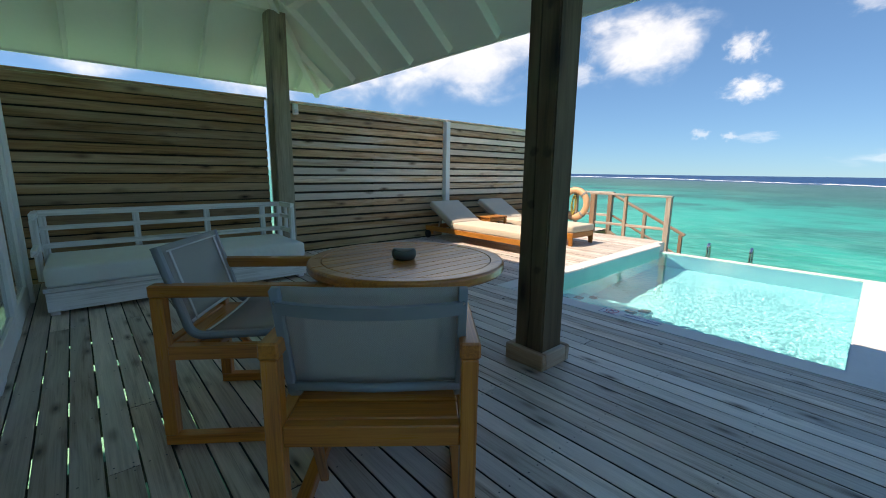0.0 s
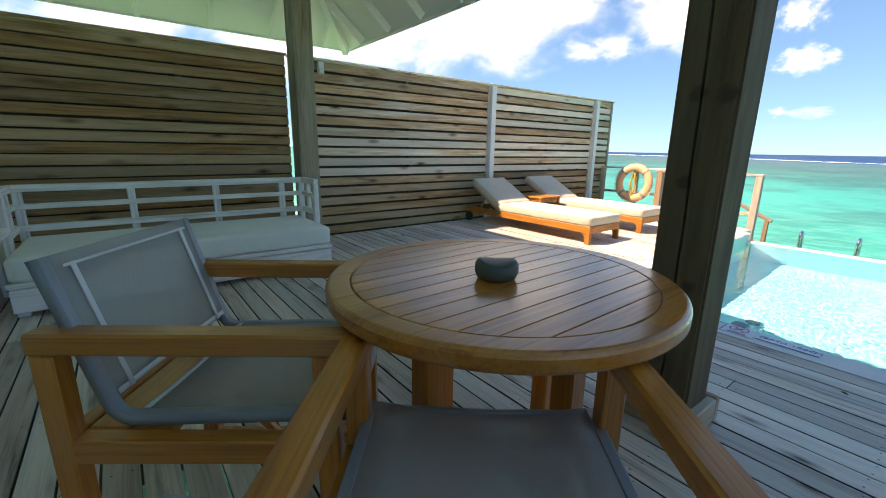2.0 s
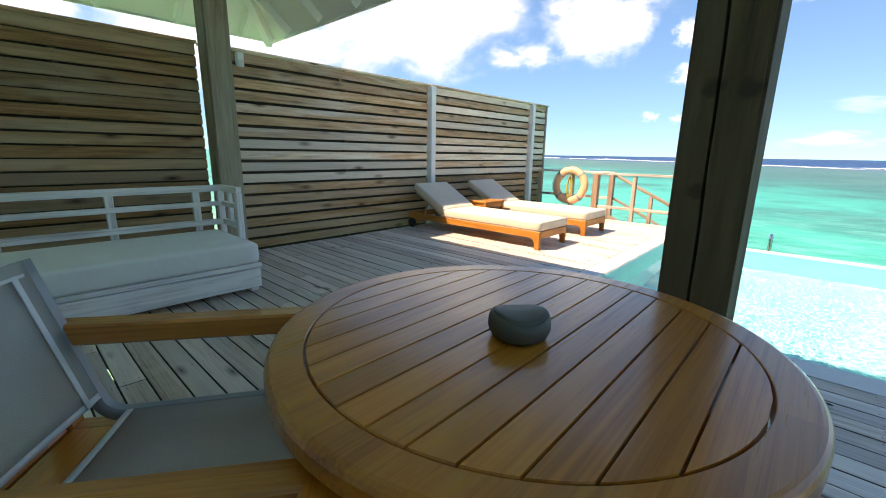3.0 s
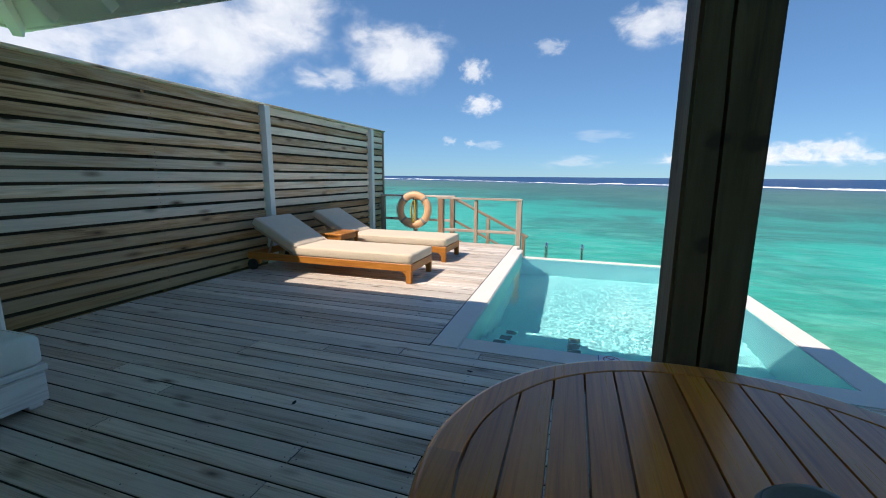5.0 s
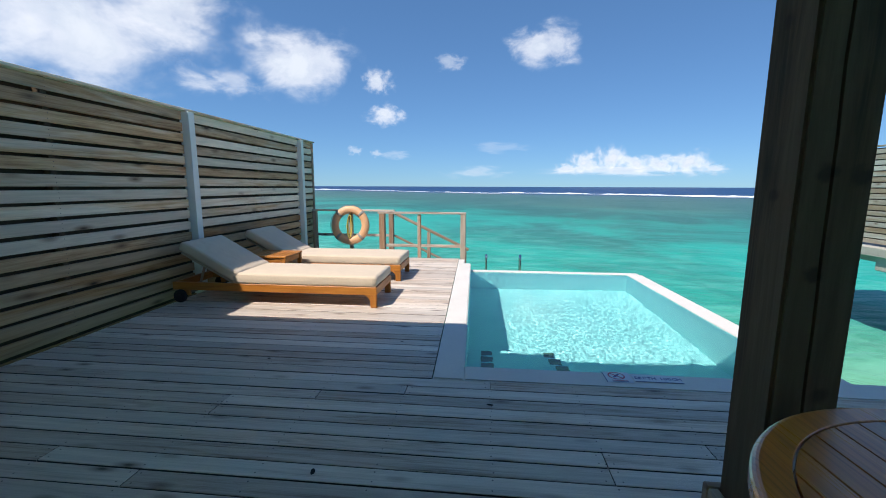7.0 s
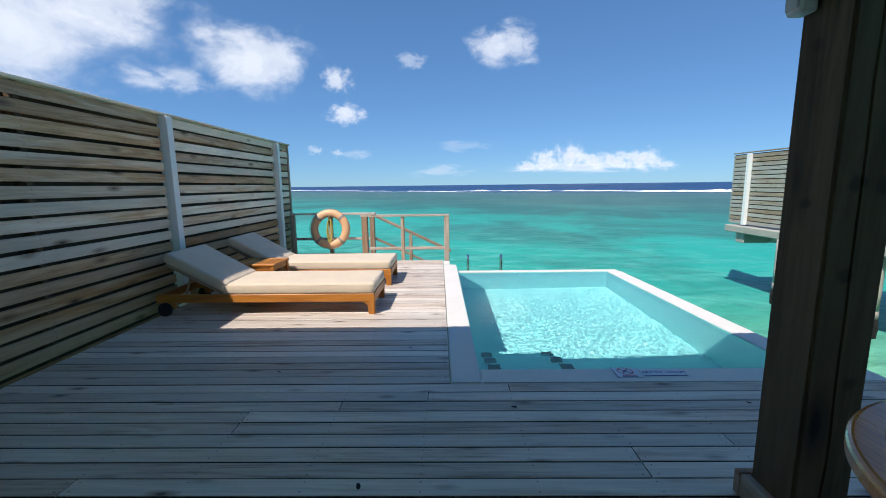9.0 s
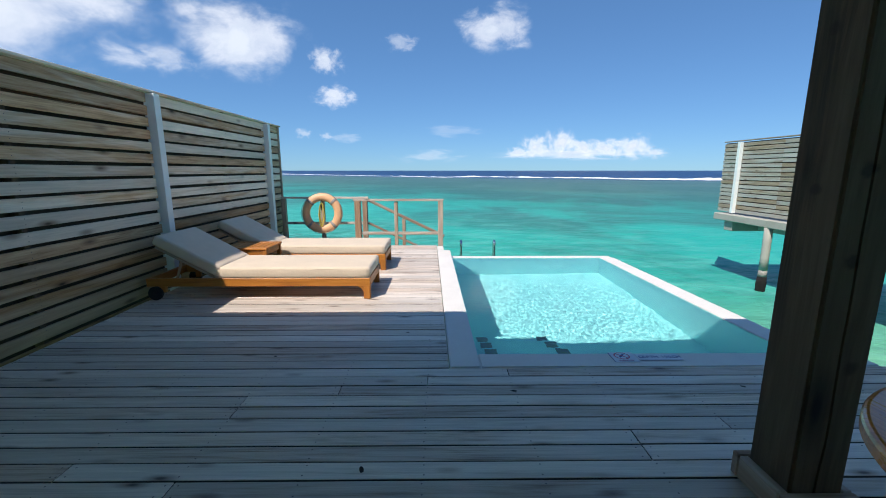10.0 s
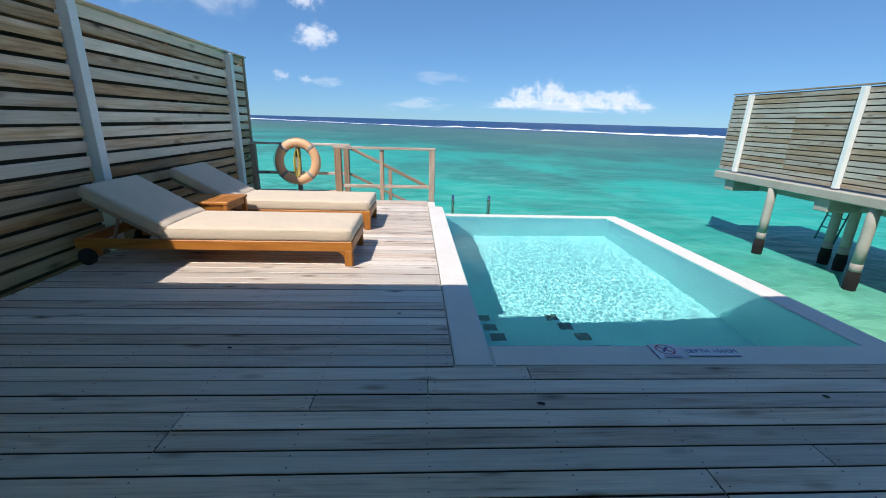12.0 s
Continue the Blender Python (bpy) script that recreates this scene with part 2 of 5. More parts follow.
def water_skin():
    m, nt, b = mat_base("pool_water", 0.0)
    b.inputs["Base Color"].default_value = (0.80, 0.97, 0.98, 1)
    b.inputs["Transmission Weight"].default_value, b.inputs["IOR"].default_value = 1.0, 1.33
    return m


def sea_skin():
    m, nt, b = mat_base("sea_water", 0.3)
    b.inputs["IOR"].default_value = 1.33
    b.inputs["Specular IOR Level"].default_value = 0.05
    pos = nt.nodes.new("ShaderNodeNewGeometry").outputs["Position"]
    sep = nt.nodes.new("ShaderNodeSeparateXYZ")
    nt.links.new(pos, sep.inputs[0])
    x, y = sep.outputs[0], sep.outputs[1]
    # distance out to the reef, which runs askew to the shore
    wob = noise_tex(nt, pos, 0.02, 3, 0.5)
    out = math_node(nt, "SUBTRACT", x, math_node(nt, "MULTIPLY", y, 0.75))
    out = math_node(nt, "ADD", out, math_node(nt, "MULTIPLY", math_node(nt, "SUBTRACT", wob, 0.5), 40.0))
    fac = math_node(nt, "DIVIDE", out, 320.0, True)
    col = ramp(nt, fac, [(0.0, (0.030, 0.36, 0.27)), (0.09, (0.012, 0.35, 0.275)), (0.16, (0.025, 0.26, 0.20)), (0.26, (0.06, 0.165, 0.125)),
                         (0.52, (0.075, 0.14, 0.135)), (0.60, (0.012, 0.06, 0.15)), (1.0, (0.008, 0.035, 0.12))])
    # dark weed and coral patches on a pale bottom
    patch = noise_tex(nt, coords(nt, (1, 1.5, 1), False, True), 0.055, 5, 0.62, 0.5)
    near = ramp(nt, fac, [(0.02, grey(0.25)), (0.10, grey(0.8)), (0.45, grey(0.6)), (0.62, grey(0.0))])
    pf = math_node(nt, "MULTIPLY", ramp(nt, patch, [(0.45, grey(0)), (0.58, grey(1))]), near)
    col = mixc(nt, pf, col, (0.03, 0.115, 0.095))
    # pale ripples over the sand, their light painted into the shallows' colour
    rip = noise_tex(nt, coords(nt, (1, 0.55, 1), False, True), 1.1, 4, 0.6, 1.0)
    rf = math_node(nt, "MULTIPLY", ramp(nt, rip, [(0.45, grey(0)), (0.66, grey(0.5))]), ramp(nt, fac, [(0.02, grey(1)), (0.14, grey(0))]))
    col = mixc(nt, rf, col, (0.16, 0.56, 0.46))
    # dark sides of the chop, shading painted into the colour near the villa
    chop = noise_tex(nt, coords(nt, (1, 0.45, 1), False, True), 2.4, 4, 0.6, 1.2)
    cf = math_node(nt, "MULTIPLY", ramp(nt, chop, [(0.48, grey(0)), (0.60, grey(0.75))]), ramp(nt, fac, [(0.015, grey(1)), (0.06, grey(0))]))
    # pale sand shows through the shallows beside the villa
    sand = ramp(nt, math_node(nt, "DIVIDE", math_node(nt, "ADD", x, math_node(nt, "MULTIPLY", wob, 4.0)), 16.0, True), [(0.35, grey(0.7)), (0.85, grey(0))])
    col = mixc(nt, sand, col, (0.33, 0.58, 0.32))
    col = mixc(nt, cf, col, (0.025, 0.15, 0.105))
    nt.links.new(col, b.inputs["Base Color"])
    w1 = noise_tex(nt, coords(nt, (1, 0.5, 1), False, True), 1.3, 4, 0.6, 0.8)
    w2 = noise_tex(nt, coords(nt, (1, 0.4, 1), False, True), 0.12, 3, 0.55, 0.5)
    bump(nt, b, math_node(nt, "ADD", math_node(nt, "MULTIPLY", w1, 0.35), w2), 0.6, 0.5)
    return m


def foam():
    m, nt, b = mat_base("surf_foam", 0.9)
    n = noise_tex(nt, coords(nt, (1, 1, 1), False, True), 0.5, 4, 0.6)
    nt.links.new(ramp(nt, n, [(0.3, (0.7, 0.76, 0.8)), (0.6, (0.9, 0.92, 0.94))]), b.inputs["Base Color"])
    return m


def cloud_skin():
    """Sunlit vapour, thinning out towards the edges of its patch of sky."""
    m = bpy.data.materials.new("cloud_vapour")
    m.use_nodes = True
    nt = m.node_tree
    nt.nodes.clear()
    tc = nt.nodes.new("ShaderNodeTexCoord").outputs["Object"]
    ln = nt.nodes.new("ShaderNodeVectorMath")
    ln.operation = "LENGTH"
    nt.links.new(tc, ln.inputs[0])
    v = coords(nt, (1.0, 0.8, 1))
    big = noise_tex(nt, v, 1.9, 5, 0.55, 0.25)
    d = math_node(nt, "ADD", math_node(nt, "SUBTRACT", 0.86, ln.outputs["Value"]), math_node(nt, "MULTIPLY", math_node(nt, "SUBTRACT", big, 0.5), 1.8))
    info = nt.nodes.new("ShaderNodeObjectInfo")
    sep = nt.nodes.new("ShaderNodeSeparateColor")
    nt.links.new(info.outputs["Color"], sep.inputs[0])
    edge = ramp(nt, ln.outputs["Value"], [(0.7, grey(1)), (0.98, grey(0))])
    alpha = math_node(nt, "MULTIPLY", math_node(nt, "MULTIPLY", ramp(nt, d, [(0.02, grey(0)), (1.0, grey(1))], "EASE"), edge), sep.outputs[0])
    shade = noise_tex(nt, v, 3.0, 5, 0.6)
    tint = ramp(nt, math_node(nt, "ADD", d, math_node(nt, "MULTIPLY", shade, 0.5)), [(0.35, (0.62, 0.76, 0.94)), (0.7, (0.94, 1.0, 1.06)), (0.85, (0.92, 0.98, 1.04)), (1.1, (0.74, 0.83, 0.93))])
    em = nt.nodes.new("ShaderNodeEmission")
    nt.links.new(tint, em.inputs[0])
    em.inputs[1].default_value = 0.68
    tr = nt.nodes.new("ShaderNodeBsdfTransparent")
    mx = nt.nodes.new("ShaderNodeMixShader")
    nt.links.new(alpha, mx.inputs[0])
    nt.links.new(tr.outputs[0], mx.inputs[1])
    nt.links.new(em.outputs[0], mx.inputs[2])
    o = nt.nodes.new("ShaderNodeOutputMaterial")
    nt.links.new(mx.outputs[0], o.inputs[0])
    return m


def glass():
    m, nt, b = mat_base("door_glass", 0.02)
    b.inputs["Base Color"].default_value = (0.9, 0.95, 0.94, 1)
    b.inputs["Transmission Weight"].default_value, b.inputs["IOR"].default_value = 1.0, 1.45
    return m


POOL, WATER, SEA, FOAM, CLOUD, GLASS = pool_plaster(), water_skin(), sea_skin(), foam(), cloud_skin(), glass()


# ---- building helpers ----
def mesh_of(name, verts, faces, material=None, smooth=False):
    me = bpy.data.meshes.new(name)
    me.from_pydata(verts, [], faces)
    if material:
        me.materials.append(material)
    if smooth:
        me.polygons.foreach_set("use_smooth", [True] * len(me.polygons))
    me.update()
    return me


def place(name, me, parent=None, m=None, label=""):
    ob = new(name, me)
    if parent is not None:
        ob.parent = parent
    if m is not None:
        ob.matrix_basis = m
    if label:
        ob["label"] = label
    return ob


def part(name, bm, material, parent=None, label="", m=None, smooth=False):
    me = bpy.data.meshes.new(name)
    bm.normal_update()
    bm.to_mesh(me)
    bm.free()
    me.materials.append(material)
    if smooth:
        me.polygons.foreach_set("use_smooth", [True] * len(me.polygons))
    return place(name, me, parent, m, label)


def thing(name, m=None, **tags):
    ob = new(name)
    ob.empty_display_size = 0.1
    if m is not None:
        ob.matrix_basis = m
    return tagged(ob, **tags)


def block_data(sx, sy, sz, ch=0.004):
    """Vertices and faces of a block with all its edges chamfered, centred on the origin."""
    hx, hy, hz = sx / 2, sy / 2, sz / 2
    ch = min(ch, hx * 0.6, hy * 0.6, hz * 0.6)
    verts, idx = [], {}
    for a in (-1, 1):
        for b in (-1, 1):
            for c in (-1, 1):
                for k in range(3):
                    p = [a * (hx - ch), b * (hy - ch), c * (hz - ch)]
                    p[k] += (a, b, c)[k] * ch
                    idx[a, b, c, k] = len(verts)
                    verts.append(tuple(p))
    faces = []
    for k in range(3):
        u, v = [i for i in range(3) if i != k]
        for s in (-1, 1):
            q = []
            for du, dv in ((-1, -1), (1, -1), (1, 1), (-1, 1)):
                key = [0, 0, 0]
                key[k], key[u], key[v] = s, du, dv
                q.append(idx[(*key, k)])
            if (s > 0) == (k == 1):
                q.reverse()
            faces.append(q)
    for k in range(3):
        u, v = [i for i in range(3) if i != k]
        for su in (-1, 1):
            for sv in (-1, 1):
                q = []
                for s, w in ((-1, u), (1, u), (1, v), (-1, v)):
                    key = [0, 0, 0]
                    key[k], key[u], key[v] = s, su, sv
                    q.append(idx[(*key, w)])
                faces.append(q)
    for a in (-1, 1):
        for b in (-1, 1):
            for c in (-1, 1):
                faces.append([idx[a, b, c, 0], idx[a, b, c, 1], idx[a, b, c, 2]])
    return verts, faces


block_cache = {}


def block_mesh(sx, sy, sz, material, ch=0.004):
    key = (round(sx, 4), round(sy, 4), round(sz, 4), material.name, ch)
    if key not in block_cache:
        verts, faces = block_data(sx, sy, sz, ch)
        bm = bmesh.new()
        vs = [bm.verts.new(v) for v in verts]
        for f in faces:
            bm.faces.new([vs[i] for i in f])
        bmesh.ops.recalc_face_normals(bm, faces=bm.faces[:])
        me = bpy.data.meshes.new("block")
        bm.to_mesh(me)
        bm.free()
        me.materials.append(material)
        block_cache[key] = me
    return block_cache[key]


def block(name, size, at, material, parent=None, label="", rot=(0, 0, 0), ch=0.004):
    return place(name, block_mesh(*size, material, ch), parent, pose(*at, *rot), label)


def bar(name, p0, p1, w, h, material, parent=None, label="", ch=0.004, up=(0, 0, 1)):
    """A squared bar from p0 to p1, its grain along it; w across, h towards up."""
    p0, p1 = Vector(p0), Vector(p1)
    d = p1 - p0
    x = d.normalized()
    y = Vector(up).cross(x)
    if y.length < 1e-4:
        y = Vector((0, 1, 0)).cross(x)
    y.normalize()
    z = x.cross(y)
    m = Matrix((x, y, z)).transposed().to_4x4()
    m.translation = (p0 + p1) / 2
    return place(name, block_mesh(d.length, w, h, material, ch), parent, m, label)


def tube_data(path, r, n=8, closed=False):
    """Vertices and faces of a round tube along a path."""
    pts = [Vector(p) for p in path]
    verts, faces, k = [], [], len(pts)
    nrm = None
    for i, p in enumerate(pts):
        a = pts[(i - 1) % k] if closed or i else p
        b = pts[(i + 1) % k] if closed or i < k - 1 else p
        d = (b - a).normalized()
        if nrm is None:
            nrm = d.orthogonal().normalized()
        nrm = (nrm - d * nrm.dot(d)).normalized()
        bi = d.cross(nrm)
        for j in range(n):
            t = 2 * math.pi * j / n
            verts.append(tuple(p + nrm * (r * math.cos(t)) + bi * (r * math.sin(t))))
    for i in range(k if closed else k - 1):
        for j in range(n):
            faces.append((i * n + j, i * n + (j + 1) % n, ((i + 1) % k) * n + (j + 1) % n, ((i + 1) % k) * n + j))
    if not closed:
        faces += [tuple(range(n))[::-1], tuple((k - 1) * n + j for j in range(n))]
    return verts, faces


def tube(name, path, r, material, parent=None, label="", n=8, closed=False, m=None):
    v, f = tube_data(path, r, n, closed)
    return place(name, mesh_of(name, v, f, material, True), parent, m, label)


def lathe(name, profile, material, parent=None, label="", m=None, n=32, smooth=True):
    verts, faces = [], []
    for r, z in profile:
        for j in range(n):
            t = 2 * math.pi * j / n
            verts.append((r * math.cos(t), r * math.sin(t), z))
    for i in range(len(profile) - 1):
        for j in range(n):
            faces.append((i * n + j, i * n + (j + 1) % n, (i + 1) * n + (j + 1) % n, (i + 1) * n + j))
    faces += [tuple(range(n))[::-1], tuple((len(profile) - 1) * n + j for j in range(n))]
    return place(name, mesh_of(name, verts, faces, material, smooth), parent, m, label)


def cushion(name, sx, sy, sz, material, parent=None, m=None, label="", r=0.03, puff=0.012, seed=0):
    """A stuffed pad: rounded edges, a slight swell and dents; its base is at z = 0."""
    nx, ny, k = max(6, int(sx / 0.06)), max(6, int(sy / 0.06)), 4
    rows = []
    for side in range(2 * k + 2):
        a = math.pi * (side / (2 * k + 1)) - math.pi / 2
        rows.append((r * math.cos(a) - r, (sz / 2 - r) * (1 if side > k else -1) + r * math.sin(a) + sz / 2))
    verts, faces = [], []
    ring = [(-sx / 2 + sx * i / nx, -sy / 2) for i in range(nx)] + [(sx / 2, -sy / 2 + sy * i / ny) for i in range(ny)]
    ring += [(sx / 2 - sx * i / nx, sy / 2) for i in range(nx)] + [(-sx / 2, sy / 2 - sy * i / ny) for i in range(ny)]
    n = len(ring)
    for inset, z in rows:
        for x, y in ring:
            q = noise.noise(Vector((x * 5, y * 5, z * 3 + seed))) * 0.006
            verts.append((x * (1 + 2 * inset / sx) + q, y * (1 + 2 * inset / sy) + q, z))

    def cap(z0, sign):
        start = len(verts)
        for j in range(ny + 1):
            for i in range(nx + 1):
                u, v = i / nx, j / ny
                sw = puff * (16 * u * (1 - u) * v * (1 - v)) ** 0.5 + noise.noise(Vector((u * sx * 4, v * sy * 4, seed + sign))) * 0.004 * min(1, 20 * u * (1 - u) * v * (1 - v))
                verts.append(((u - 0.5) * (sx - 2 * r), (v - 0.5) * (sy - 2 * r), z0 + sign * sw))
        for j in range(ny):
            for i in range(nx):
                a = start + j * (nx + 1) + i
                q = (a, a + 1, a + nx + 2, a + nx + 1)
                faces.append(q if sign > 0 else q[::-1])
    for i in range(len(rows) - 1):
        for j in range(n):
            faces.append((i * n + j, i * n + (j + 1) % n, (i + 1) * n + (j + 1) % n, (i + 1) * n + j))
    cap(sz, 1)
    cap(0, -1)
    ob = place(name, mesh_of(name, verts, faces, material, True), parent, m, label)
    bm = bmesh.new()
    bm.from_mesh(ob.data)
    bmesh.ops.remove_doubles(bm, verts=bm.verts[:], dist=0.0015)
    bmesh.ops.recalc_face_normals(bm, faces=bm.faces[:])
    bm.to_mesh(ob.data)
    bm.free()
    return ob


# ---- sea, surf and clouds ----
SEA_Z = -1.8


def sheet(name, x0, x1, y0, y1, z, material):
    return place(name, mesh_of(name, [(x0, y0, z), (x1, y0, z), (x1, y1, z), (x0, y1, z)], [(0, 1, 2, 3)], material))


tagged(sheet("water", -600, 4600, -4000, 4000, SEA_Z, SEA), "turquoise lagoon darkening to deep blue beyond the reef", "sea", kind="structure")


def surf(p0, p1, width, height, seed, steps=160):
    """A line of breaking waves: an uneven low ridge of foam."""
    rnd = random.Random(seed)
    p0, p1 = Vector(p0), Vector(p1)
    side = Vector((p1.y - p0.y, p0.x - p1.x, 0)).normalized()
    verts, faces = [], []
    for i in range(steps + 1):
        t = i / steps
        w = max(0.02, noise.noise(Vector((t * 14, seed, 0))) * 0.9 + 0.55 + noise.noise(Vector((t * 50, seed, 3))) * 0.5) * min(1, 8 * t, 8 * (1 - t))
        c = p0.lerp(p1, t) + side * noise.noise(Vector((t * 6, seed, 9))) * width * 1.5
        for k, hh in ((-1, 0), (-0.4, 0.8), (0.2, 1), (1, 0)):
            verts.append(tuple(c + side * (k * width * w) + Vector((0, 0, 0.02 + hh * height * w * rnd.uniform(0.8, 1.2)))))
    for i in range(steps):
        for k in range(3):
            a = i * 4 + k
            faces.append((a, a + 1, a + 5, a + 4))
    return tagged(place("surf", mesh_of("surf", verts, faces, FOAM, True)), "white line of surf breaking on the distant reef", "surf", "surf lines", "stuff")


surf((330, 120, SEA_Z), (176, -12, SEA_Z), 2.0, 0.3, 1)
surf((215, 0, SEA_Z), (120, -108, SEA_Z), 3.2, 0.55, 2)
surf((600, 520, SEA_Z), (300, 80, SEA_Z), 3.0, 0.6, 3)
surf((150, -60, SEA_Z), (60, -190, SEA_Z), 3.5, 0.9, 4)


def cloud(bearing, rise, half_w, half_h, strength, label, dist=1800.0):
    """A patch of cloud; bearing from +x towards +y and rise above the horizon, half sizes, all in degrees."""
    b, e = radians(bearing), radians(rise)
    at = Vector((math.cos(b) * math.cos(e), math.sin(b) * math.cos(e), math.sin(e))) * dist
    verts, faces = [(0, 0, 0)], []
    for k in (0.35, 0.7, 1.0):
        for j in range(24):
            t = 2 * math.pi * j / 24
            verts.append((k * math.cos(t), k * math.sin(t), -0.12 * k * k))
    for j in range(24):
        faces.append((0, 1 + j, 1 + (j + 1) % 24))
        for k in range(2):
            faces.append((1 + k * 24 + j, 1 + (k + 1) * 24 + j, 1 + (k + 1) * 24 + (j + 1) % 24, 1 + k * 24 + (j + 1) % 24))
    ob = place("cloud", mesh_of("cloud", verts, faces, CLOUD, True))
    ob.matrix_basis = look(at, at * 2) @ Matrix.Diagonal((dist * math.tan(radians(half_w)), dist * math.tan(radians(half_h)), 60, 1))
    ob.color = (strength, strength, strength, 1)
    ob.visible_shadow = False
    return tagged(ob, label, "cloud", "clouds", "structure")


for spec in (
    (45, 15, 15, 9, 1.0), (58, 13, 15, 9, 1.0), (72, 13, 14, 8, 0.9), (38, 19, 11, 6, 0.9), (24.5, 15.0, 9.5, 6.0, 1.0), (33, 12, 6, 3, 0.7), (14.2, 13.3, 3.0, 2.2, 0.9), (13.6, 9.2, 3.6, 2.0, 1.0),
    (-7.1, 17.3, 6.6, 3.6, 0.9), (4.8, 15.7, 3.2, 1.4, 0.45), (17.7, 4.7, 1.6, 1.0, 0.5), (14.8, 4.3, 1.1, 0.8, 0.5), (12, 4.2, 3.0, 0.9, 0.35),
    (1.2, 1.9, 6.5, 1.3, 0.4), (-15.7, 3.5, 2.6, 2.7, 1.0), (-12.6, 3.0, 2.8, 2.1, 1.0), (-10.3, 2.3, 2.4, 1.2, 0.9), (-18.6, 2.8, 3.1, 2.0, 1.0), (-21.6, 2.7, 2.7, 1.8, 1.0), (-24.6, 2.8, 3.1, 2.2, 1.0), (-27.0, 2.2, 2.4, 1.2, 0.8),
    (-18.0, 2.0, 13.0, 1.1, 0.8), (-2, 5.2, 6.0, 1.1, 0.25), (88, 16, 15, 9, 0.9),
):
    cloud(*spec, "soft white fair-weather cloud in a blue sky")

# ---- house, roof and posts ----
FENCE_Y, FENCE_TOP, POOL_X0, DECK_N = 6.11, 2.088, 3.44, 5.97
EAVE_X, EAVE_Y, EAVE_Z, PITCH, ROOF_S = 3.17, 6.38, 2.325, 0.84, 0.45


def roof_z(d):
    return EAVE_Z + PITCH * d


def house_wall():
    w = tagged(thing("wall_west"), "white painted villa wall with glazed doors", "wall", kind="structure")
    block("wall_panel", (0.2, 5.8, 5.2), (-0.36, -2.5, 2.6), WHITE, w)
    block("wall_panel", (0.2, 4.75, 2.85), (-0.36, 2.775, 3.75), WHITE, w)
    block("wall_panel", (0.2, 1.3, 5.2), (-0.36, 5.8, 2.6), WHITE, w, ch=0.002)
    return w


house_wall()
block("wall_room_back", (0.12, 10.6, 2.5), (-3.4, 0.5, 1.25), WHITE)
tagged(bpy.data.objects["wall_room_back"], "plain white back wall of the room", "wall", kind="structure")
block("floor_room", (3.0, 10.6, 0.1), (-1.9, 0.5, -0.05), COPING)
tagged(bpy.data.objects["floor_room"], "pale floor inside the room", "floor", kind="structure")
block("ceiling_room", (3.0, 10.6, 0.08), (-1.9, 0.5, 2.5), CEIL)
tagged(bpy.data.objects["ceiling_room"], "plain ceiling of the room", "ceiling", kind="structure")


def glazed_door(y0, y1, index):
    d = tagged(thing("door_%d" % index, pose(-0.20, (y0 + y1) / 2, 0.0)), "white framed glazed sliding door", "door", "glazed doors", "structure")
    w, h, s = y1 - y0, 2.30, 0.10
    bar("stile", (0, -w / 2 + s / 2, 0.0), (0, -w / 2 + s / 2, h), 0.055, s, WHITE, d, up=(0, 1, 0))
    bar("stile", (0, w / 2 - s / 2, 0.0), (0, w / 2 - s / 2, h), 0.055, s, WHITE, d, up=(0, 1, 0))
    bar("rail", (0, -w / 2 + s, 0.09), (0, w / 2 - s, 0.09), 0.05, 0.17, WHITE, d)
    bar("rail", (0, -w / 2 + s, h - 0.06), (0, w / 2 - s, h - 0.06), 0.05, 0.12, WHITE, d)
    block("pane", (0.012, w - 2 * s, h - 0.3), (0, 0, 1.15), GLASS, d).visible_shadow = False
    return d


for k, y0 in enumerate((0.45, 1.39, 2.33, 3.27, 4.21)):
    glazed_door(y0, y0 + 0.92, k + 1)
bar("door_jamb", (-0.19, 5.17, 0), (-0.19, 5.17, 2.34), 0.09, 0.07, WHITE, up=(0, 1, 0))
tagged(bpy.data.objects["door_jamb"], "white painted door jamb beside the daybed", "door jamb", kind="structure")
bar("trim", (-0.19, 0.4, 2.36), (-0.19, 5.21, 2.36), 0.1, 0.08, WHITE)
tagged(bpy.data.objects["trim"], "white head trim above the glazed doors", "trim", kind="structure")


def roof_shell():
    """The hipped roof's lining: two sloped slabs that meet at the hip."""
    x_in, y_in = -1.2, ROOF_S
    d = EAVE_X - x_in
    t = 0.10
    verts, faces = [], []
    for lift in (0, t):
        c = (EAVE_X, EAVE_Y, EAVE_Z + lift)
        hip = (x_in, EAVE_Y - d, roof_z(d) + lift)
        verts += [c, (EAVE_X, y_in, EAVE_Z + lift), (x_in, y_in, roof_z(d) + lift), hip, (x_in - 2, EAVE_Y - d, roof_z(d) + lift), (x_in - 2, EAVE_Y, EAVE_Z + lift)]
    for o, flip in ((0, 1), (6, 0)):
        for f in ((0, 3, 2, 1), (0, 5, 4, 3)):
            q = tuple(o + i for i in f)
            faces.append(q[::-1] if flip else q)
    for a, b in ((0, 1), (5, 0), (1, 2), (4, 5)):
        faces.append((a, b, b + 6, a + 6))
    return tagged(place("ceiling", mesh_of("ceiling", verts, faces, CEIL)), "white painted sloping underside of a hipped roof", "ceiling", kind="structure")


roof_shell()


def rafter(p0, p1):
    r = bar("rafter", p0, p1, 0.05, 0.10, CEIL, ch=0.006)
    return tagged(r, "white painted rafter under the sloping ceiling", "rafter", "roof rafters", "structure")


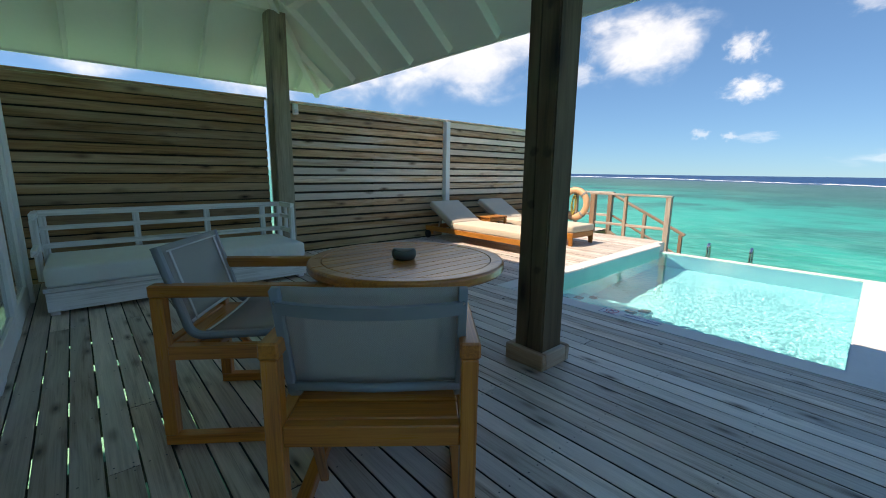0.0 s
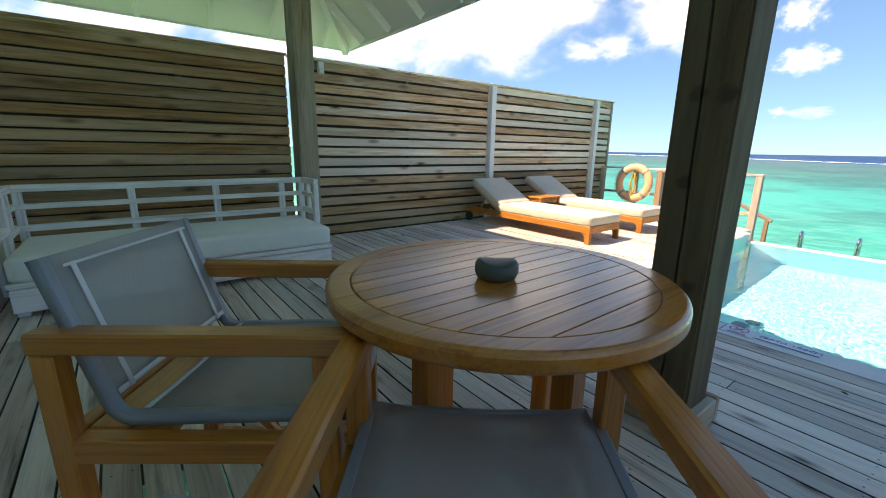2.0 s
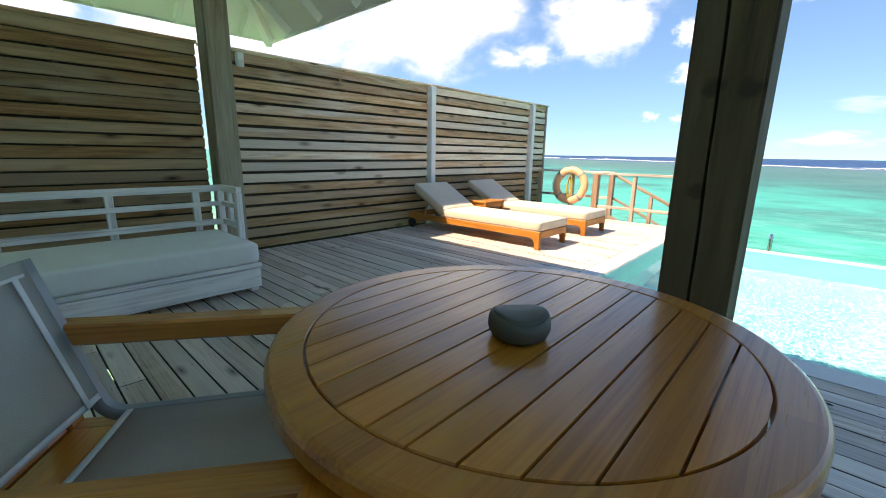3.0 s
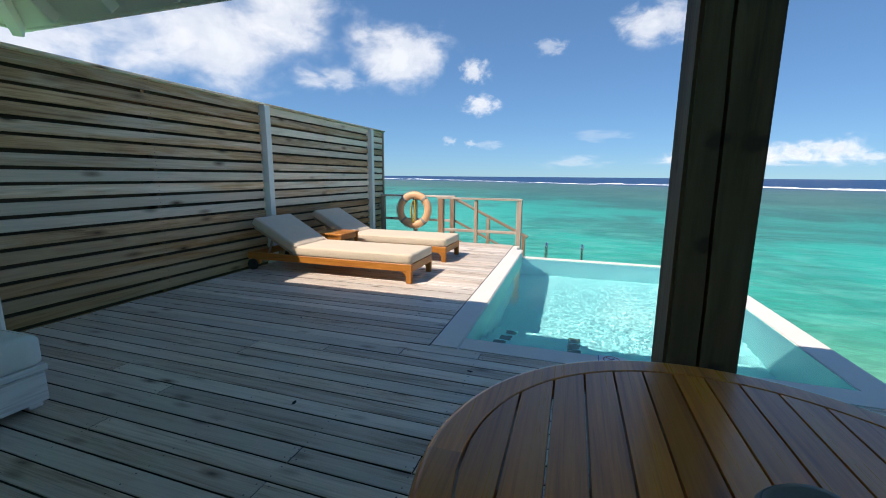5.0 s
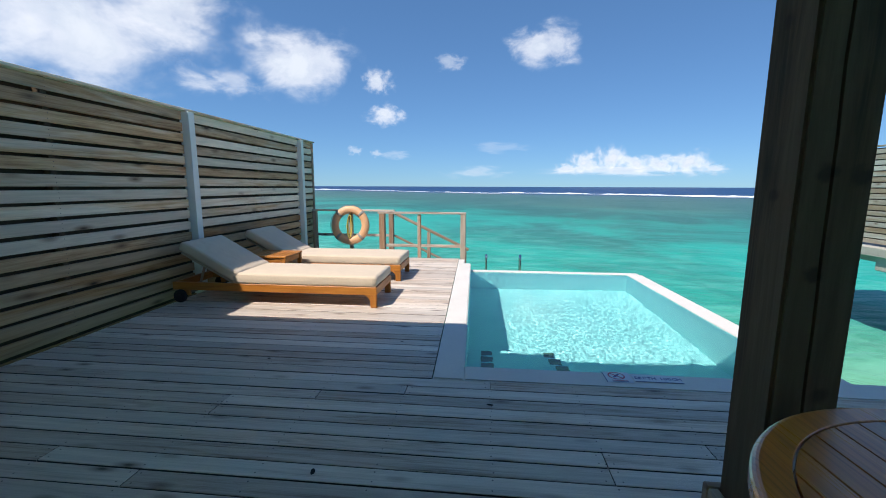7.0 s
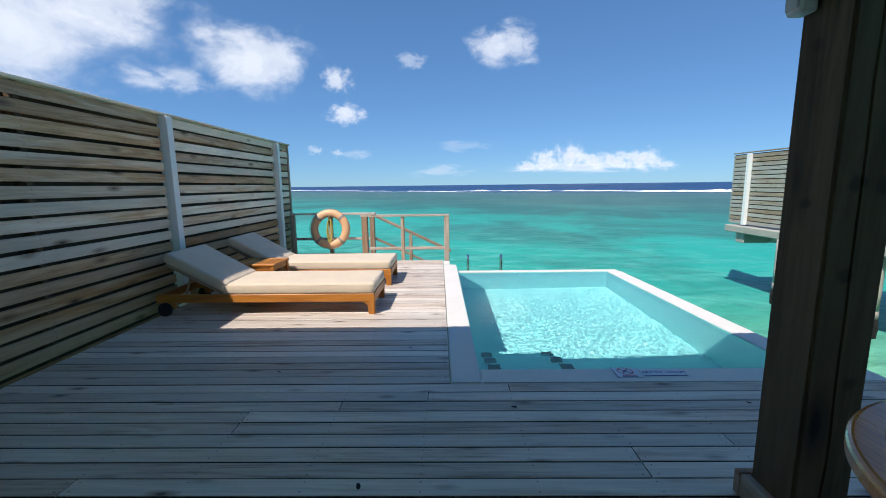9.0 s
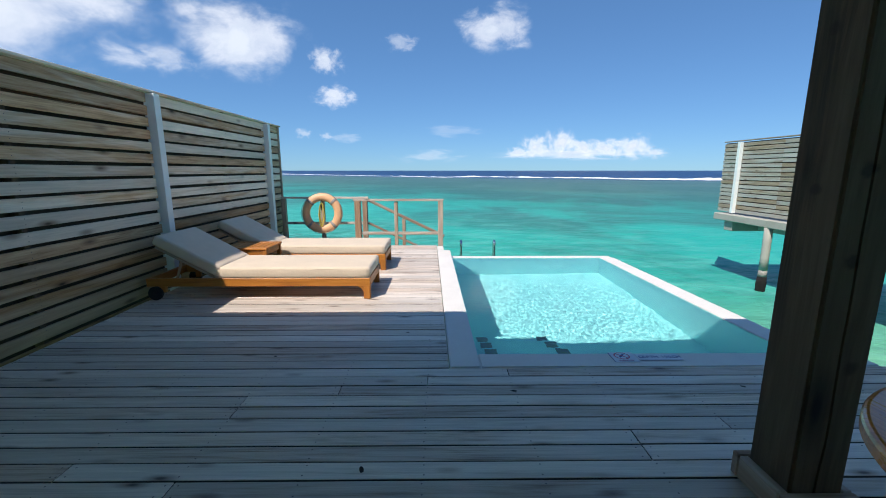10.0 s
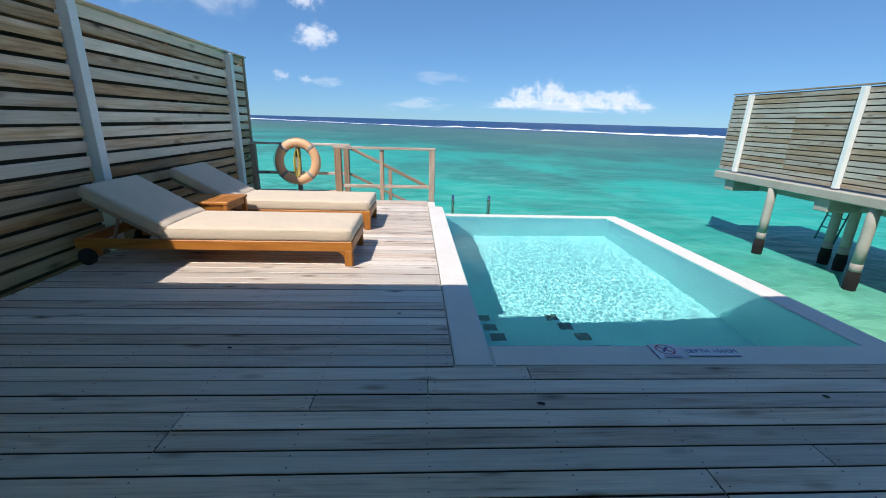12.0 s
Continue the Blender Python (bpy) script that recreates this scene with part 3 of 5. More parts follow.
for k in range(9):
    x = 2.81 - 0.624 * k
    dn = 0.06
    top = max(0.35, min(3.2, EAVE_X - x)) if x > 0 else 3.2
    rafter((x, EAVE_Y - dn, roof_z(dn) - 0.05), (x, EAVE_Y - max(0.2, top), roof_z(max(0.2, top)) - 0.05))
for k in range(9):
    y = 5.86 - 0.62 * k
    top = max(0.2, min(4.2, EAVE_Y - y))
    rafter((EAVE_X - 0.06, y, roof_z(0.06) - 0.05), (EAVE_X - top, y, roof_z(top) - 0.05))
hip = bar("hip_rafter", (EAVE_X - 0.05, EAVE_Y - 0.05, roof_z(0.05) - 0.07), (EAVE_X - 4.2, EAVE_Y - 4.2, roof_z(4.2) - 0.07), 0.07, 0.14, CEIL)
tagged(hip, "white painted hip rafter running up from the corner", "rafter", kind="structure")
for nm, a, b in (("east", (EAVE_X + 0.012, EAVE_Y + 0.024, EAVE_Z + 0.055), (EAVE_X + 0.012, ROOF_S, EAVE_Z + 0.055)), ("north", (EAVE_X, EAVE_Y + 0.012, EAVE_Z + 0.055), (-3.2, EAVE_Y + 0.012, EAVE_Z + 0.055))):
    tagged(bar("fascia_" + nm, a, b, 0.024, 0.15, CEIL), "white painted fascia board along the eaves", "fascia", kind="structure")

POSTS = ((2.33, 1.638), (2.225, 5.52))
for a, b in (((2.32, ROOF_S + 0.05, 3.07), (2.32, 5.62, 3.07)), ((2.21, 5.52, 3.07), (-0.2, 5.52, 3.07))):
    tagged(bar("roof_beam", a, b, 0.12, 0.16, CEIL), "white painted roof beam on the posts", "beam", "roof beams", "structure")


def roof_post(x, y, wood_of):
    p = tagged(thing("roof_post", pose(x, y, 0)), "rough squared timber post, split along the grain, in a low collar", "post", "roof posts")
    w = 0.205
    # the shaft is checked by one long drying split in its west face
    bm = bmesh.new()
    prof = [(-w / 2, -w / 2), (w / 2, -w / 2), (w / 2, w / 2), (-w / 2, w / 2), (-w / 2, 0.019), (-w / 2 + 0.03, 0.014), (-w / 2, 0.009)]
    rings = []
    for k in range(31):
        z = 2.99 * k / 30
        ring = []
        for i, (px, py) in enumerate(prof):
            wob = (0.022 * noise.noise(Vector((z * 1.1, 7.0 + x, y))) + 0.006 * noise.noise(Vector((z * 6, x, y)))) if i >= 4 else 0
            cut = 0.5 + 0.5 * noise.noise(Vector((z * 0.9, 3.0, y)))
            if i == 5:
                px = -w / 2 + 0.02 + 0.045 * cut
            ring.append(bm.verts.new((z, -py - wob, px)))
        rings.append(ring)
    for r0, r1 in zip(rings, rings[1:]):
        for i in range(len(prof)):
            j = (i + 1) % len(prof)
            bm.faces.new((r0[i], r0[j], r1[j], r1[i]))
    bm.faces.new(rings[0])
    bm.faces.new(rings[-1])
    bmesh.ops.recalc_face_normals(bm, faces=bm.faces[:])
    corner = [e for e in bm.edges if all(abs(abs(v.co.y) - w / 2) < 1e-4 and abs(abs(v.co.z) - w / 2) < 1e-4 for v in e.verts) and abs(e.verts[0].co.x - e.verts[1].co.x) > 0.01]
    bmesh.ops.bevel(bm, geom=corner, offset=0.010, segments=2, affect="EDGES")
    turn = Matrix(((0, 0, 1, 0), (0, -1, 0, 0), (1, 0, 0, 0), (0, 0, 0, 1)))
    part("shaft", bm, wood_of, p, m=turn)
    c, hgt, t = 0.285, 0.105, 0.040
    for sx, sy in ((1, 0), (-1, 0)):
        bar("collar_board", (sx * (c - t) / 2, -c / 2, hgt / 2), (sx * (c - t) / 2, c / 2, hgt / 2), t, hgt, RAIL, p, ch=0.006)
    for sy in (1, -1):
        bar("collar_board", (-c / 2 + t, sy * (c - t) / 2, hgt / 2), (c / 2 - t, sy * (c - t) / 2, hgt / 2), t, hgt, RAIL, p, ch=0.006)
    return p


# one timber in two tones: the front post's shade is in its colour
for (x, y), timber in zip(POSTS, (POST_SHADED, POST_PALE)):
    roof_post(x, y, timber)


def lamp_box(x, y, z, nx, ny):
    b = tagged(thing("outdoor_lamp", pose(x, y, z)), "small pale boxed outdoor lamp", "lamp", "small outdoor lamps")
    block("housing", (0.07, 0.06, 0.14), (0, 0, 0), FPOST, b, ch=0.008)
    block("cover", (0.055 if ny else 0.01, 0.01 if ny else 0.045, 0.05), (nx * 0.038, ny * 0.033, -0.03), HEM, b, ch=0.003)
    return b


lamp_box(2.396, 1.772, 1.93, 0, 1)
lamp_box(2.645, 6.045, 2.0, 0, -1)

# ---- furniture ----
def arm_chair(m, label):
    """Wooden side frames with a grey metal sling; faces +x, origin on the deck under the rear legs' line."""
    c = tagged(thing("armchair", m), label, "chair", "chairs round the table")
    W, D, H, s = 0.60, 0.64, 0.708, 0.048
    for sy in (1, -1):
        y = sy * (W / 2 - s / 2)
        bar("leg", (s / 2, y, 0.045), (s / 2, y, H - 0.052), 0.052, s, TEAK, c, up=(0, 1, 0))
        bar("leg", (D - s / 2, y, 0.045), (D - s / 2, y, H - 0.052), 0.052, s, TEAK, c, up=(0, 1, 0))
        bar("armrest", (-0.004, y, H - 0.026), (D + 0.05, y, H - 0.026), 0.058, 0.05, TEAK, c, ch=0.006)
        bar("floor_rail", (0, y, 0.022), (D, y, 0.022), s, 0.045, TEAK, c)
        bar("seat_rail", (s, y, 0.418), (D - s, y, 0.418), s, 0.06, TEAK, c)
    bar("brace", (0.10, 0.19, 0.37), (0.30, 0.22, 0.05), 0.03, 0.03, TEAK, c)
    yi = W / 2 - s
    bar("rear_crossbar", (0.024, -yi, 0.42), (0.024, yi, 0.42), 0.04, 0.066, TEAK, c)
    bar("crossbar", (0.095, -yi, 0.436), (0.095, yi, 0.436), 0.09, 0.03, TEAK, c)
    bar("crossbar", (0.195, -yi, 0.436), (0.195, yi, 0.436), 0.09, 0.03, TEAK, c)
    bar("front_crossbar", (D - 0.03, -yi, 0.42), (D - 0.03, yi, 0.42), 0.03, 0.07, TEAK, c)
    # sling frame: raked back, curved foot, seat
    top, foot, front, wf = Vector((0.018, 0, 0.855)), Vector((0.128, 0, 0.478)), Vector((0.665, 0, 0.495)), 0.254
    path = [top]
    for k in range(1, 4):
        path.append(top.lerp(foot, k / 4))
    for k in range(7):
        a = k / 6
        q = (foot + (top - foot).normalized() * 0.05).lerp(foot, a).lerp(foot.lerp(foot + (front - foot).normalized() * 0.05, a), a)
        path.append(q)
    for k in range(1, 5):
        path.append((foot + (front - foot).normalized() * 0.05).lerp(front, k / 4))

    def ribbon(name, ys, half, thick, material, pts, dip, parent, label=""):
        """A band that follows the sling's line between two offsets, sagging by dip in its middle."""
        n, verts, faces = 9, [], []
        k = len(pts)
        for side in (1, -1):
            for i, p in enumerate(pts):
                d = (pts[min(i + 1, k - 1)] - pts[max(i - 1, 0)]).normalized()
                nm = Vector((-d.z, 0, d.x))
                for j in range(n):
                    u = j / (n - 1)
                    sag = dip * 4 * u * (1 - u)
                    q = p + nm * (side * thick / 2 + half) - nm * (-sag)
                    verts.append((q.x, ys[0] + (ys[1] - ys[0]) * u, q.z))
        o = k * n
        for i in range(k - 1):
            for j in range(n - 1):
                a = i * n + j
                faces.append((a, a + 1, a + n + 1, a + n))
                faces.append((o + a + n, o + a + n + 1, o + a + 1, o + a))
        for i in range(k - 1):
            for j in (0, n - 1):
                a, b = i * n + j, (i + 1) * n + j
                faces.append((a, b, o + b, o + a) if j == 0 else (b, a, o + a, o + b))
        for i in (0, k - 1):
            for j in range(n - 1):
                a = i * n + j
                faces.append((a + 1, a, o + a, o + a + 1) if i == 0 else (a, a + 1, o + a + 1, o + a))
        return place(name, mesh_of(name, verts, faces, material, True), parent, None, label)

    for sy in (1, -1):
        ribbon("sling_stile", (sy * wf - 0.012, sy * wf + 0.012), 0.0, 0.028, ALU, path, 0.0, c, "grey metal sling frame")
        place("bolt", mesh_of("bolt", *tube_data([(0.012, sy * wf, 0.815), (0.024, sy * wf, 0.82)], 0.007, 8), STEEL), c)
    back, seat = path[:5], path[10:]
    fine = [back[0].lerp(back[1], t / 3) for t in range(3)] + back[1:]
    ribbon("back_panel", (-wf + 0.012, wf - 0.012), 0.012, 0.003, MESH_CLOTH, fine, -0.008, c, "grey woven mesh")
    ribbon("seat_panel", (-wf + 0.012, wf - 0.012), 0.012, 0.003, MESH_CLOTH, seat, -0.018, c, "grey woven mesh")
    for sy in (1, -1):
        ribbon("hem", (sy * (wf - 0.055) - 0.007, sy * (wf - 0.055) + 0.007), 0.0175 , 0.002, HEM, [fine[0].lerp(fine[1], 0.75)] + fine[1:], 0.0, c, "pale stitched hem")
    for edge in ([back[-2].lerp(back[-1], 0.72), back[-1]], [seat[0], seat[0].lerp(seat[1], 0.12)]):
        ribbon("hem", (-wf + 0.014, wf - 0.014), 0.0155, 0.002, HEM, edge, -0.008, c, "pale stitched hem")
    h = top.lerp(foot, 0.07)
    bar("hem", (h.x + 0.018, -wf + 0.03, h.z + 0.004), (h.x + 0.018, wf - 0.03, h.z + 0.004), 0.002, 0.007, HEM, c, "pale stitched hem", ch=0.0005)
    bowed = [(0.028 - 0.05 * 4 * u * (1 - u), -wf + 2 * wf * u, 0.80) for u in [k / 10 for k in range(11)]]
    v, f = [], []
    for (x, y, z) in bowed:
        for a, b in ((-0.014, -0.02), (0.006, -0.02), (0.006, 0.02), (-0.014, 0.02)):
            v.append((x + a - b * 0.35, y, z + b))
    for k in range(10):
        for j in range(4):
            f.append((k * 4 + j, k * 4 + (j + 1) % 4, k * 4 + 4 + (j + 1) % 4, k * 4 + 4 + j))
    place("back_bow", mesh_of("back_bow", v, f, ALU), c, None, "bowed grey metal bar")
    tube("lower_bow", [(0.105, -wf, 0.525), (0.09, 0, 0.525), (0.105, wf, 0.525)], 0.014, ALU, c, "grey metal bar")
    tube("front_bow", [(0.66, -wf, 0.49), (0.665, 0, 0.48), (0.66, wf, 0.49)], 0.014, ALU, c, "grey metal bar")
    return c


chair_label = "teak armchair with grey mesh sling, drawn up to the table"
arm_chair(pose(0.783, 1.106, 0, 0, 0, 50.5), chair_label)
arm_chair(pose(0.578, 2.389, 0, 0, 0, -36.5), "teak armchair with grey mesh sling, turned beside the table")


def round_table(x, y, turn):
    t = tagged(thing("round_table", pose(x, y, 0, 0, 0, turn)), "round oiled teak table with a slatted top", "table")
    R, ri, z, th = 0.465, 0.404, 0.76, 0.044
    n = 96
    for k in range(4):
        verts, faces = [], []
        m = n // 4
        prof = ((ri, z - th), (R - 0.006, z - th), (R, z - th + 0.008), (R, z - 0.012), (R - 0.003, z - 0.005), (R - 0.008, z - 0.0012), (R - 0.013, z), (ri + 0.0015, z), (ri, z - 0.002))
        for j in range(m + 1):
            a = 2 * math.pi * (k * m + j) / n
            for r, h in prof:
                verts.append((r * math.cos(a), r * math.sin(a), h))
        p = len(prof)
        for j in range(m):
            for i in range(p):
                faces.append((j * p + i, (j + 1) * p + i, (j + 1) * p + (i + 1) % p, j * p + (i + 1) % p))
        faces += [tuple(range(p)), tuple(m * p + i for i in range(p))[::-1]]
        me = mesh_of("rim_board", verts, faces, TEAK)
        place("rim_board", me, t)
    count, gap, rs = 13, 0.0032, ri - 0.0035
    pitch = 2 * rs / count
    for k in range(count):
        y0, y1 = -rs + pitch * k + gap / 2, -rs + pitch * (k + 1) - gap / 2
        steps = 8
        left, right = [], []
        for j in range(steps + 1):
            yy = y0 + (y1 - y0) * j / steps
            xx = math.sqrt(max(0.0, rs * rs - yy * yy))
            left.append((-xx, yy))
            right.append((xx, yy))
        outline = right + left[::-1]
        verts = [(px, py, z - 0.03) for px, py in outline] + [(px, py, z - 0.003) for px, py in outline] + [(px * 0.995, (py - (y0 + y1) / 2) * 0.975 + (y0 + y1) / 2, z - 0.0005) for px, py in outline]
        q = len(outline)
        faces = [tuple(range(q))[::-1], tuple(2 * q + i for i in range(q))]
        for o in (0, q):
            for i in range(q):
                faces.append((o + i, o + (i + 1) % q, o + q + (i + 1) % q, o + q + i))
        place("slat", mesh_of("slat", verts, faces, TEAK), t)
    for k in range(4):
        a = radians(90 * k)
        bar("leg", (0.245 * math.cos(a), 0.245 * math.sin(a), 0.0), (0.245 * math.cos(a), 0.245 * math.sin(a), z - 0.03), 0.062, 0.062, TEAK, t, up=(0, 1, 0), ch=0.006)
    for k in range(2):
        a = radians(90 * k)
        dx, dy = math.cos(a), math.sin(a)
        bar("apron", (-0.38 * dx, -0.38 * dy, z - 0.085), (0.38 * dx, 0.38 * dy, z - 0.085), 0.026, 0.05, TEAK, t)
        bar("stretcher", (-0.215 * dx, -0.215 * dy, 0.16 + 0.045 * k), (0.215 * dx, 0.215 * dy, 0.16 + 0.045 * k), 0.04, 0.04, TEAK, t)
    return t


TABLE = (1.40, 1.768)
round_table(*TABLE, 1.0)
ash = tagged(thing("ashtray", pose(1.362, 1.742, 0.76)), "round lidded stoneware ashtray on the table", "ashtray")
bowl = lathe("bowl", [(0.043, 0.0), (0.052, 0.006), (0.058, 0.020), (0.057, 0.034), (0.053, 0.043), (0.050, 0.045), (0.047, 0.042), (0.044, 0.028)], STONE, ash)
lid = lathe("lid", [(0.047, 0.036), (0.0495, 0.045), (0.048, 0.0475), (0.040, 0.0485), (0.004, 0.049)], STONE, ash)
# rim and lid rise on two sides, like a saddle
for v in [*bowl.data.vertices, *lid.data.vertices]:
    v.co.z += 0.005 * (v.co.z / 0.045) ** 2 * (math.hypot(v.co.x, v.co.y) / 0.05) ** 2 * math.cos(2 * (math.atan2(v.co.y, v.co.x) - radians(139)))


def piping(sx, sy, z, material, parent, m=None):
    """A corded seam round a pad's upper edge."""
    a, b, c = sx / 2 - 0.006, sy / 2 - 0.006, 0.03
    pts = []
    for cx, cy, t0 in ((a - c, b - c, 0), (-a + c, b - c, 90), (-a + c, -b + c, 180), (a - c, -b + c, 270)):
        for k in range(5):
            t = radians(t0 + 22.5 * k)
            pts.append((cx + c * math.cos(t), cy + c * math.sin(t), z))
    return tube("piping", pts, 0.0045, material, parent, "corded seam", n=6, closed=True, m=m)


def daybed():
    d = tagged(thing("daybed", pose(0, 0, 0)), "white-washed wooden daybed with a pale mattress along the slatted fence", "daybed")
    x0, x1, y0, y1, top = -0.05, 2.12, 4.55, 5.40, 0.785
    base_top = 0.205
    bar("front_board", (x0 + 0.01, y0 + 0.02, 0.115), (x1 - 0.06, y0 + 0.02, 0.115), 0.035, 0.155, WASH, d)
    bar("base_trim", (x0 - 0.0, y0 + 0.015, 0.215), (x1 - 0.05, y0 + 0.015, 0.215), 0.045, 0.032, WASH, d)
    bar("end_board", (x1 - 0.075, y0 + 0.04, 0.115), (x1 - 0.075, y1 - 0.03, 0.115), 0.03, 0.155, WASH, d)
    bar("end_board", (x0 + 0.03, y0 + 0.04, 0.115), (x0 + 0.03, y1 - 0.03, 0.115), 0.03, 0.155, WASH, d)
    bar("platform", (x0 + 0.02, (y0 + y1) / 2, 0.212), (x1 - 0.06, (y0 + y1) / 2, 0.212), y1 - y0 - 0.08, 0.026, WASH, d)
    for x in (x0 + 0.05, (x0 + x1) / 2, x1 - 0.1):
        for y in (y0 + 0.07, y1 - 0.07):
            block("foot", (0.06, 0.06, 0.04), (x, y, 0.02), WASH, d)
    s = 0.055
    for x in (x0 + 0.02, 0.66, 1.30, 1.90, x1 - 0.02):
        bar("back_post", (x, y1, 0.2), (x, y1, top - 0.055), s, 0.05, WASH, d, up=(0, 1, 0))
    for z, h in ((top - 0.028, 0.055), (0.62, 0.042), (0.455, 0.05)):
        bar("back_rail", (x0 - 0.03, y1 - 0.005, z), (x1 + 0.015, y1 - 0.005, z), 0.045, h, WASH, d)
    for x, sgn in ((x1 + 0.0, 1), (x0 - 0.02, -1)):
        ye = y1 - 0.36
        bar("arm_post", (x, ye, 0.2), (x, ye, top - 0.055), 0.05, s, WASH, d, up=(0, 1, 0))
        bar("arm_post", (x, (ye + y1) / 2, 0.455), (x, (ye + y1) / 2, top - 0.055), 0.035, 0.035, WASH, d, up=(0, 1, 0))
        for z, h in ((top - 0.028, 0.055), (0.62, 0.042), (0.455, 0.05)):
            bar("arm_rail", (x, ye - 0.027, z), (x, y1 - 0.03, z), 0.045, h, WASH, d)
    bar("side_panel", (x0 - 0.02, y0 + 0.1, 0.5), (x0 - 0.02, y1 - 0.36, 0.5), 0.04, 0.05, WASH, d)
    return d


daybed()
mat = cushion("mattress", 2.08, 0.82, 0.165, PALE, None, pose(1.01, 4.955, 0.232), r=0.035, puff=0.022, seed=4)
piping(2.08, 0.82, 0.14, PALE, mat)
piping(2.08, 0.82, 0.028, PALE, mat)
tagged(mat, "thick pale canvas mattress lying on the daybed", "mattress")


def sun_lounger(x, label):
    """Foot towards -y, backrest raised towards the fence."""
    l = tagged(thing("sun_lounger", pose(x, 0, 0)), label, "sun lounger", "sun loungers")
    w, yf, yh, z = 0.66, 3.745, 6.00, 0.175
    for sx in (1, -1):
        xx = sx * (w / 2 - 0.018)
        bar("side_rail", (xx, yf, z), (xx, yh, z), 0.036, 0.085, TEAK_GOLD, l, ch=0.006)
        bar("leg", (xx, yf + 0.035, 0.0), (xx, yf + 0.035, 0.14), 0.07, 0.036, TEAK_GOLD, l, up=(1, 0, 0), ch=0.006)
        # curved bracket between leg and rail
        bm = bmesh.new()
        pts = [(0, 0), (0.075, 0)] + [(0.075 - 0.075 * math.sin(a), -0.075 + 0.075 * math.cos(a)) for a in [radians(15 * k) for k in range(1, 7)]]
        f0 = [bm.verts.new((xx - 0.016, yf + 0.07 + p, 0.133 + q)) for p, q in pts]
        f1 = [bm.verts.new((xx + 0.016, yf + 0.07 + p, 0.133 + q)) for p, q in pts]
        bm.faces.new(f0)
        bm.faces.new(f1[::-1])
        for i in range(len(pts)):
            j = (i + 1) % len(pts)
            bm.faces.new((f0[j], f0[i], f1[i], f1[j]))
        bmesh.ops.recalc_face_normals(bm, faces=bm.faces[:])
        part("bracket", bm, TEAK_GOLD, l)
        bar("rear_leg", (xx, yh - 0.16, 0.075), (xx, yh - 0.16, 0.14), 0.06, 0.036, TEAK_GOLD, l, up=(1, 0, 0))
        wh = place("wheel", mesh_of("wheel", *tube_data([(xx + sx * 0.022, yh - 0.10, 0.07), (xx + sx * 0.05, yh - 0.10, 0.07)], 0.07, 20), RUBBER), l, None, "dark wheel")
        # hub in black as well: the shade over it is put into its colour
        place("hub", mesh_of("hub", *tube_data([(xx + sx * 0.048, yh - 0.10, 0.07), (xx + sx * 0.056, yh - 0.10, 0.07)], 0.022, 12), RUBBER), wh)
    tube("axle", [(-w / 2 - 0.02, yh - 0.10, 0.07), (w / 2 + 0.02, yh - 0.10, 0.07)], 0.010, STEEL, l)
    for y in (yf + 0.018, yh - 0.018):
        bar("end_rail", (-w / 2 + 0.036, y, z), (w / 2 - 0.036, y, z), 0.036, 0.085, TEAK_GOLD, l)
    hinge_y, hinge_z, back = 5.30, 0.205, 0.68
    for k in range(14):
        y = yf + 0.075 + k * 0.108
        bar("slat", (-w / 2 + 0.036, y, 0.198), (w / 2 - 0.036, y, 0.198), 0.07, 0.018, TEAK_GOLD, l)
    a = radians(29.0)
    dy, dz = math.cos(a), math.sin(a)
    for sx in (1, -1):
        xx = sx * (w / 2 - 0.058)
        bar("back_stile", (xx, hinge_y, hinge_z), (xx, hinge_y + dy * back, hinge_z + dz * back), 0.032, 0.032, RAIL, l)
        bar("prop", (xx - sx * 0.03, hinge_y + dy * 0.42, hinge_z + dz * 0.42 - 0.02), (xx - sx * 0.03, hinge_y + dy * 0.42 + 0.08, 0.16), 0.022, 0.022, RAIL, l)
    for k in range(6):
        q = 0.05 + k * 0.112
        bar("back_slat", (-w / 2 + 0.075, hinge_y + dy * q, hinge_z + dz * q), (w / 2 - 0.075, hinge_y + dy * q, hinge_z + dz * q), 0.06, 0.016, RAIL, l, up=(0, -dz, dy))
    return l


for x, word in ((5.273, "gold-stained teak sun lounger standing half in the shade"), (6.50, "gold-stained teak sun lounger standing near the rail")):
    sun_lounger(x, word)
    c = tagged(thing("lounger_cushion", pose(x, 0, 0)), "cream canvas lounger cushion with its back part raised", "cushion", "lounger cushions")
    pad = cushion("seat_pad", 0.665, 1.555, 0.115, CREAM, c, pose(0, 4.525, 0.214), r=0.03, puff=0.012, seed=x)
    piping(0.665, 1.555, 0.096, CREAM, pad)
    pad = cushion("back_pad", 0.665, 0.69, 0.115, CREAM, c, pose(0, 5.285, 0.228, 29.0) @ pose(0, 0.352, 0), r=0.03, puff=0.014, seed=x + 3)
    piping(0.665, 0.69, 0.096, CREAM, pad)


